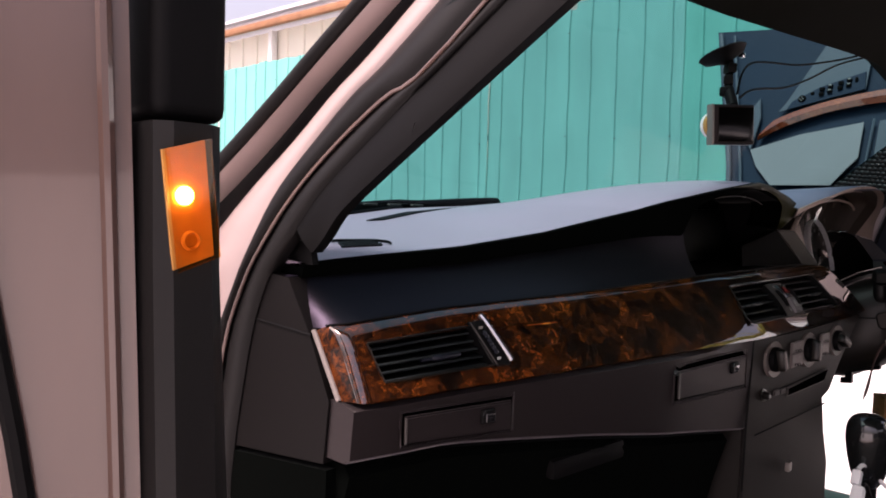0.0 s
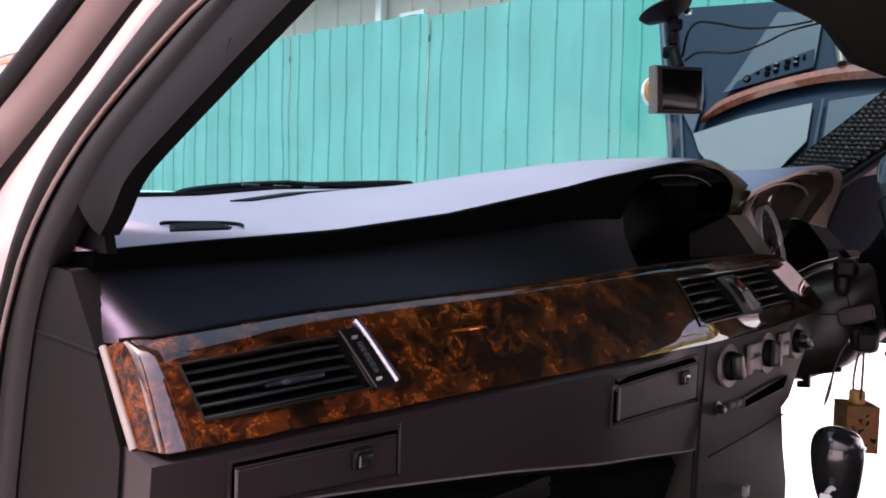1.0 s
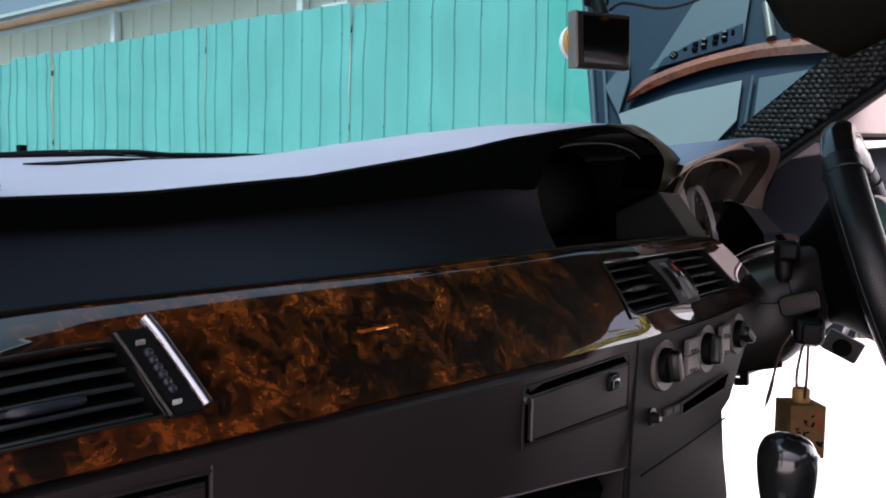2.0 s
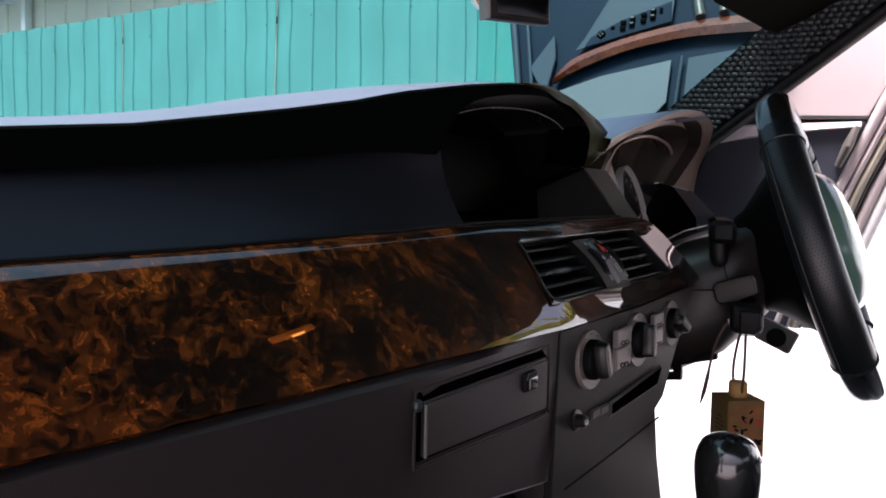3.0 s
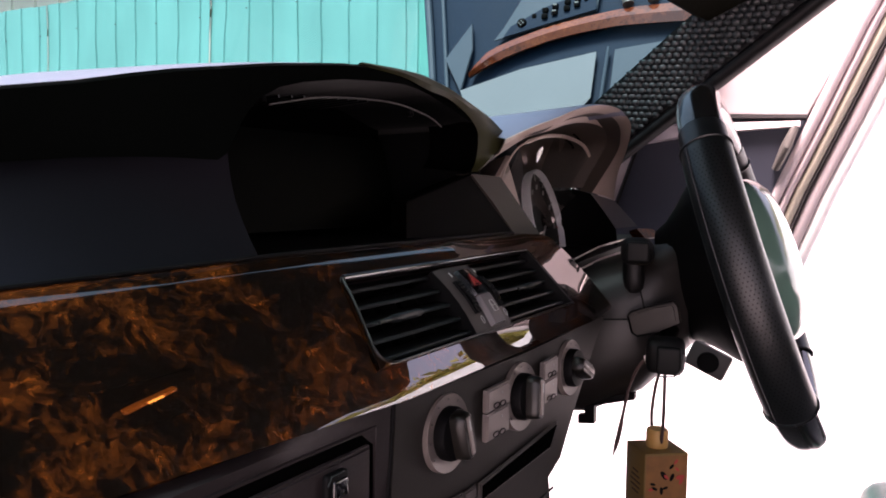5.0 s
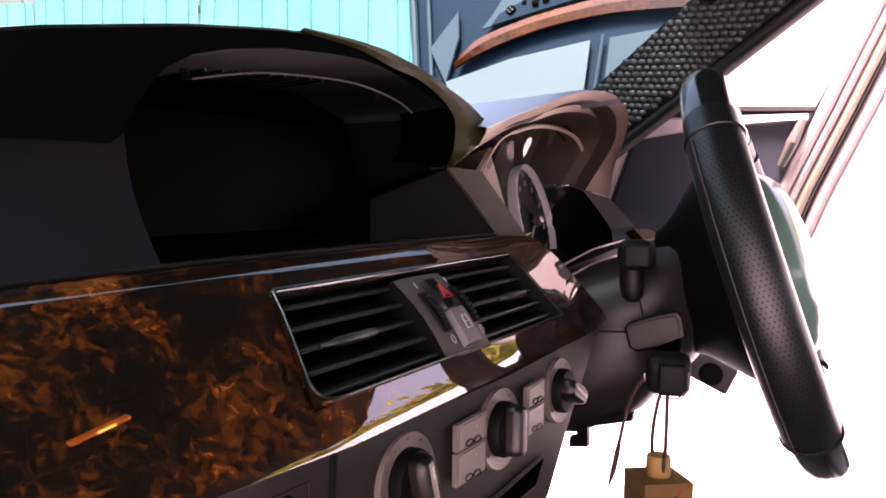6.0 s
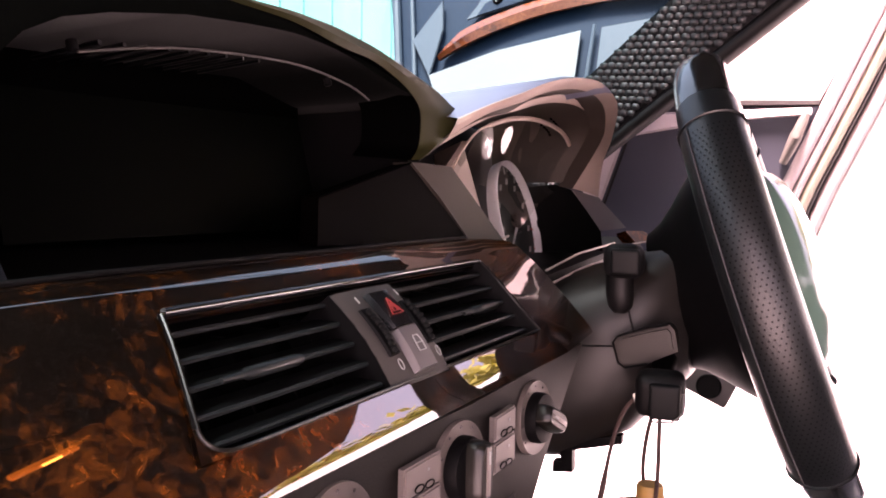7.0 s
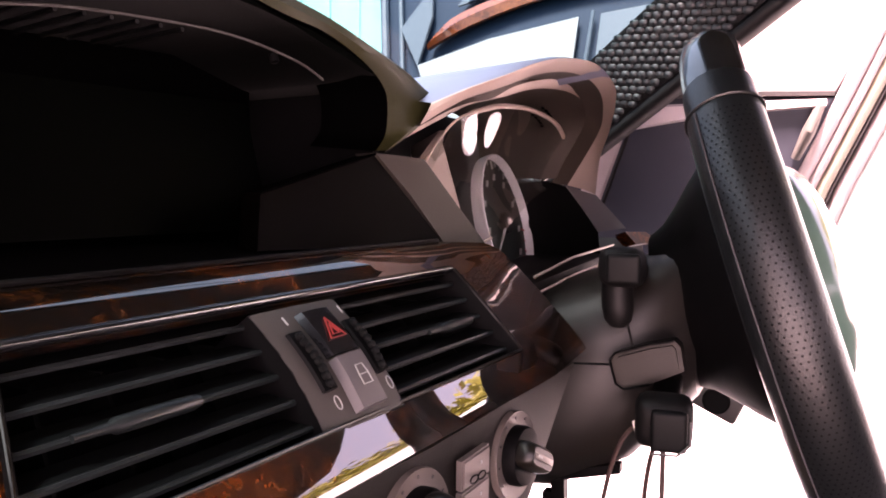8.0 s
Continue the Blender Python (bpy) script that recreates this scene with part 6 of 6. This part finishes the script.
part("lead", tube(bmesh.new(), curve([(0.020, 0.066, 1.10), (0.045, 0.07, 1.135), (0.08, 0.07, 1.156), (0.14, 0.065, 1.166), (0.22, 0.045, 1.172), (0.30, 0.015, 1.188), (0.34, -0.012, 1.200)], 28), 0.0018, 6), BLACK, wires)

# ---- dome lamp in the headliner ----
dome = thing("dome_lamp", (0.0, -0.39, 1.285), "small lit warm courtesy lamp in the headliner", "lamp")
part("housing", box((0.0, -0.395, 1.300), (0.14, 0.09, 0.03), None, 0.008), HEADLINER, dome)
part("lens", box((0.0, -0.385, 1.281), (0.074, 0.008, 0.010), Matrix.Rotation(0.25, 3, "Z"), 0.0038, 3), DOME, dome, "glowing lens")
part("filament", box((0.006, -0.3835, 1.2765), (0.022, 0.0040, 0.003), Matrix.Rotation(0.25, 3, "Z"), 0.0014, 3), FILAMENT, dome, "bright bulb")

# ---- open driver door ----
door = thing("driver_door", (0.9, 0.0, 0.5), "open driver door with navy vinyl, wood strip and switches", "car door")


def on_screen_side(y, z, out=0.0):
    return Vector((0.85 + 0.4 * (z - 1.21) - out, y, z))


def door_plate(name, outline, out, thick, mat, parent, label="", bevel=0.0):
    bm = bmesh.new()
    prism(bm, [on_screen_side(y, z, out) for y, z in outline], (-thick, 0, 0), bevel)
    return part(name, bm, mat, parent, label)


upper = door_plate("upper_panel", [(0.385, 0.96), (0.400, 1.04), (0.450, 1.22), (0.505, 1.42), (0.03, 1.38), (-0.12, 1.16), (-0.02, 1.0), (0.10, 0.94)], -0.03, 0.02, NAVY, door, "deep navy door shell")
part("edge_rubber", tube(bmesh.new(), [on_screen_side(y, z, 0.0) for y, z in ((0.375, 0.96), (0.388, 1.035), (0.436, 1.22), (0.490, 1.41))], 0.007, 8), NAVY_LITE, door)
part("edge_rubber", tube(bmesh.new(), [on_screen_side(y, z, 0.0) for y, z in ((0.345, 0.97), (0.360, 1.04), (0.400, 1.20), (0.45, 1.40))], 0.004, 8), NAVY_LITE, door)
door_plate("mirror_sail", [(0.385, 1.145), (0.340, 1.077), (0.331, 1.162), (0.342, 1.215)], 0.0, 0.006, NAVY_LITE, door, bevel=0.001)
door_plate("ledge", [(0.290, 1.175), (0.275, 1.198), (0.196, 1.363), (0.099, 1.348), (0.100, 1.269), (0.101, 1.217)], 0.0, 0.006, NAVY_LITE, door)
door_plate("window_pane", [(0.341, 1.080), (0.227, 1.115), (0.092, 1.138), (0.092, 1.054), (0.119, 1.019), (0.14, 0.99), (0.276, 0.99), (0.319, 1.037)], 0.0, 0.005, GREY_VINYL, door, "pale grey vinyl field")
door_plate("rear_field", [(0.060, 1.140), (-0.05, 1.152), (-0.02, 1.06), (0.060, 1.03)], 0.0, 0.005, NAVY_LITE, door)
part("pane_post", tube(bmesh.new(), [on_screen_side(0.072, 1.145, 0.004), on_screen_side(0.075, 1.03, 0.004)], 0.003, 8), NAVY_LITE, door)
WOODT = curve([(0, 0.325, 1.118), (0, 0.315, 1.131), (0, 0.285, 1.159), (0, 0.191, 1.191), (0, 0.085, 1.211), (0, 0.006, 1.217), (0, -0.10, 1.215)], 20)
WOODB = curve([(0, 0.326, 1.104), (0, 0.300, 1.120), (0, 0.249, 1.143), (0, 0.171, 1.167), (0, 0.081, 1.181), (0, 0.009, 1.183), (0, -0.10, 1.180)], 20)
secs = []
for a, b in zip(WOODT, WOODB):
    secs.append([on_screen_side(a.y, a.z, 0.0), on_screen_side(a.y, a.z, 0.010), on_screen_side((a.y + b.y) / 2, (a.z + b.z) / 2, 0.017), on_screen_side(b.y, b.z, 0.010), on_screen_side(b.y, b.z, 0.0)])
part("wood_strip", loft(bmesh.new(), secs), WOOD_DOOR, door, "polished reddish wood strip")
strip = door_plate("switch_strip", [(0.272, 1.178), (0.260, 1.200), (0.20, 1.232), (0.105, 1.262), (0.101, 1.218), (0.19, 1.198)], 0.006, 0.004, NAVY, door, "navy window switch strip", 0.001)
bm = bmesh.new()
lathe(bm, on_screen_side(0.238, 1.204, 0.009), (-1, 0, 0.2), [(0.009, 0), (0.009, 0.003), (0.006, 0.006), (0, 0.006)], 20)
knob = part("mirror_knob", bm, BLACK, strip)
for dy, dz in ((0.004, 0), (-0.004, 0), (0, 0.004), (0, -0.004)):
    part("dot", box(on_screen_side(0.238 + dy, 1.204 + dz, 0.016), (0.002, 0.0025, 0.0025), None, 0.0005), MARK, strip)
part("fold_key", box(on_screen_side(0.216, 1.2165, 0.011), (0.004, 0.008, 0.008), None, 0.0015), BLACK, strip)
for y, z in ((0.186, 1.222), (0.146, 1.234)):
    for dz in (-0.006, 0.006):
        for dy in (-0.009, 0.009):
            part("window_key", box(on_screen_side(y + dy, z + dz - dy * 0.3, 0.013), (0.008, 0.011, 0.009), None, 0.002), BLACK, strip)
            if dy < 0:
                part("key_tip", box(on_screen_side(y + dy, z + dz + 0.003 - dy * 0.3, 0.018), (0.002, 0.007, 0.003), None, 0.0006), MARK, strip)
part("child_key", box(on_screen_side(0.122, 1.243, 0.012), (0.005, 0.006, 0.012), None, 0.0015), BLACK, strip)
part("pull_bar", tube(bmesh.new(), [on_screen_side(0.064, 1.30, 0.01), on_screen_side(0.045, 1.222, 0.01)], 0.010, 10), SILVER, door)
part("pull_bar", tube(bmesh.new(), [on_screen_side(0.015, 1.32, 0.01), on_screen_side(0.002, 1.225, 0.012)], [0.006, 0.010], 10), SILVER, door)


def on_door(y, z, out=0.0):
    return Vector((0.9 - 0.15 * (z - 1.0) - out, y, z))


def door_skin(name, outline, out, thick, mat, label="", bevel=0.0):
    bm = bmesh.new()
    prism(bm, [on_door(y, z, out) for y, z in outline], (-thick, 0, 0), bevel)
    return part(name, bm, mat, door, label)


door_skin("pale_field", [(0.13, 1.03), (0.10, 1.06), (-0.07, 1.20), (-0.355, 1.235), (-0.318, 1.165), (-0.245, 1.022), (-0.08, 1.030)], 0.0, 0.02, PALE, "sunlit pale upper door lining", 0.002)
door_skin("backing", [(0.16, 0.62), (0.15, 0.95), (0.12, 1.04), (-0.07, 1.20), (-0.35, 1.23), (-0.318, 1.165), (-0.258, 1.022), (-0.205, 0.90), (-0.165, 0.79), (-0.10, 0.62)], -0.03, 0.01, PLUM)
door_skin("sill_line", [(0.10, 1.030), (-0.245, 1.018), (-0.245, 1.024), (0.10, 1.036)], 0.004, 0.018, SEAL_GREY)
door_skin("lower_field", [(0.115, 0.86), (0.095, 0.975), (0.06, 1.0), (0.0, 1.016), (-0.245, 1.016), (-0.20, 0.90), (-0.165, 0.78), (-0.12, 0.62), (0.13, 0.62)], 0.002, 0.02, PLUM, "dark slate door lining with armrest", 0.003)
# sun patch with its curved shadow edge, laid on as a pale band
sections = []
for y in stations(0.085, -0.235, 12):
    low = 0.984 + 0.020 * ((-0.05 - y) / 0.2) + 0.008 * math.sin((0.085 - y) * 9)
    sections.append([on_door(y, 1.014, 0.008), on_door(y, 1.0145, 0.020), on_door(y, (low + 1.014) / 2, 0.030), on_door(y, low, 0.034), on_door(y, low - 0.002, 0.020)])
part("sun_patch", loft(bmesh.new(), sections), PALE, door, "sunlit patch on the lower door lining")
door_skin("front_edge", [(0.120, 0.82), (0.104, 0.88), (0.085, 0.96), (0.070, 1.026), (0.012, 1.026), (0.034, 0.974), (0.070, 0.877), (0.090, 0.82)], 0.006, 0.02, PALE, "pale front edge of the lining", bevel=0.003)
part("edge_line", tube(bmesh.new(), [on_door(y, z, 0.026) for y, z in ((0.006, 1.024), (0.028, 0.974), (0.064, 0.877), (0.084, 0.82))], 0.0025, 8), RUBBER, door)
part("pull_handle", tube(bmesh.new(), [on_door(-0.228, 1.005, 0.028), on_door(-0.215, 0.97, 0.040), on_door(-0.200, 0.935, 0.028)], [0.006, 0.009, 0.006], 10), SILVER, door, "pale pull handle")
door_skin("edge_backing", [(-0.355, 1.24), (-0.318, 1.165), (-0.258, 1.022), (-0.205, 0.90), (-0.165, 0.79), (-0.10, 0.62), (-0.19, 0.62), (-0.255, 0.79), (-0.295, 0.90), (-0.348, 1.022), (-0.408, 1.165), (-0.445, 1.24)], -0.03, 0.015, SEAL_GREY)
for k, (a, mat, w) in enumerate(((0.0, PALE, 0.022), (0.018, PALE, 0.014), (0.034, OLIVE_TRIM, 0.018), (0.045, SEAL_GREY, 0.005), (0.060, PALE, 0.022), (0.082, WHITE, 0.024))):
    line = [on_door(y - a, z, 0.012 - 0.006 * k) for y, z in ((-0.360, 1.25), (-0.318, 1.165), (-0.258, 1.022), (-0.205, 0.90), (-0.165, 0.79), (-0.10, 0.62))]
    secs = []
    for p in line:
        secs.append([p + Vector((0.012 * math.sin(b), w * 0.5 * math.cos(b), 0)) for b in (2 * PI * j / 12 for j in range(12))])
    part("edge_band", loft(bmesh.new(), secs), mat, door)

# ---- open passenger door edge with marker lamp ----
pdoor = thing("passenger_door", (-0.99, -0.02, 0.5), "open passenger door in brown-grey paint with black edge", "car door")
bm = bmesh.new()
secs = []
for z in stations(0.35, 1.12, 10):
    lean = 0.030 * (0.9 - z)
    secs.append([(-1.10 + lean, 0.03, z), (-0.955 + lean, -0.012, z), (-0.946 + lean, -0.018, z), (-0.944 + lean, 0.02, z), (-1.10 + lean, 0.06, z)])
part("skin", loft(bm, secs), PAINT_DULL, pdoor, "glossy brown-grey door skin")
bm = bmesh.new()
secs = []
for z in stations(0.35, 0.958, 8):
    lean = 0.030 * (0.9 - z) if z < 0.9 else 0.0
    back = 0.050 * (0.9 - z) - 0.05 * max(0.0, (z - 0.945) / 0.013) ** 2 * 0.1
    secs.append([(-0.944 + lean * 0.7, -0.034, z), (-0.936 + lean * 0.7, -0.040, z), (-0.914 + lean, -0.039, z), (-0.905 + lean, -0.031, z), (-0.884 + back, 0.006, z), (-0.8785 + back, 0.018, z), (-0.883 + back, 0.045, z), (-0.944 + lean * 0.7, 0.045, z)])
part("edge_strip", loft(bm, secs), RUBBER, pdoor, "black plastic door edge")
part("window_post", box((-0.9185, 0.000, 1.0435), (0.042, 0.055, 0.167), None, 0.009, 3), BLACK, pdoor)
part("trim_ridge", tube(bmesh.new(), [(-0.958 + 0.030 * (0.9 - z), -0.016, z) for z in stations(0.35, 1.12, 8)], 0.004, 8), PAINT_DULL, pdoor)
part("panel_groove", tube(bmesh.new(), [(-1.030, 0.005, 0.98), (-1.014, 0.0, 0.90), (-0.998, -0.003, 0.80), (-0.985, -0.006, 0.70)], 0.005, 8), BLACK, pdoor)
lamp = thing("marker_lamp", (-0.928, -0.045, 0.885), "lit amber marker lamp set in the black door edge", "lamp")
bm = bmesh.new()
prism(bm, [(-0.9425, -0.0390, 0.9430), (-0.9195, -0.0390, 0.9495), (-0.9135, -0.0390, 0.8895), (-0.9360, -0.0390, 0.8825)], (0, -0.002, 0))
part("reflector", bm, LAMP_BACK, lamp, "orange reflector bowl")
bm = bmesh.new()
lathe(bm, (-0.9310, -0.0415, 0.9205), (0, -1, 0), [(0.0048, 0), (0.0048, 0.0012), (0.0035, 0.0024), (0, 0.003)], 20)
part("bulb", bm, BULB, lamp, "glowing bulb")
bm = bmesh.new()
lathe(bm, (-0.9270, -0.0415, 0.8975), (0, -1, 0), [(0.0055, 0), (0.0055, 0.0012), (0.0042, 0.0018), (0.0033, 0.0004)], 20)
part("reflector_ring", bm, LAMP_BACK, lamp)
bm = bmesh.new()
prism(bm, [(-0.9435, -0.0455, 0.9435), (-0.9190, -0.0455, 0.9505), (-0.9130, -0.0455, 0.8890), (-0.9365, -0.0455, 0.8815)], (0, -0.0025, 0), 0.001)
cover = part("lens", bm, AMBER, lamp, "clear amber lens")
cover.visible_shadow = False
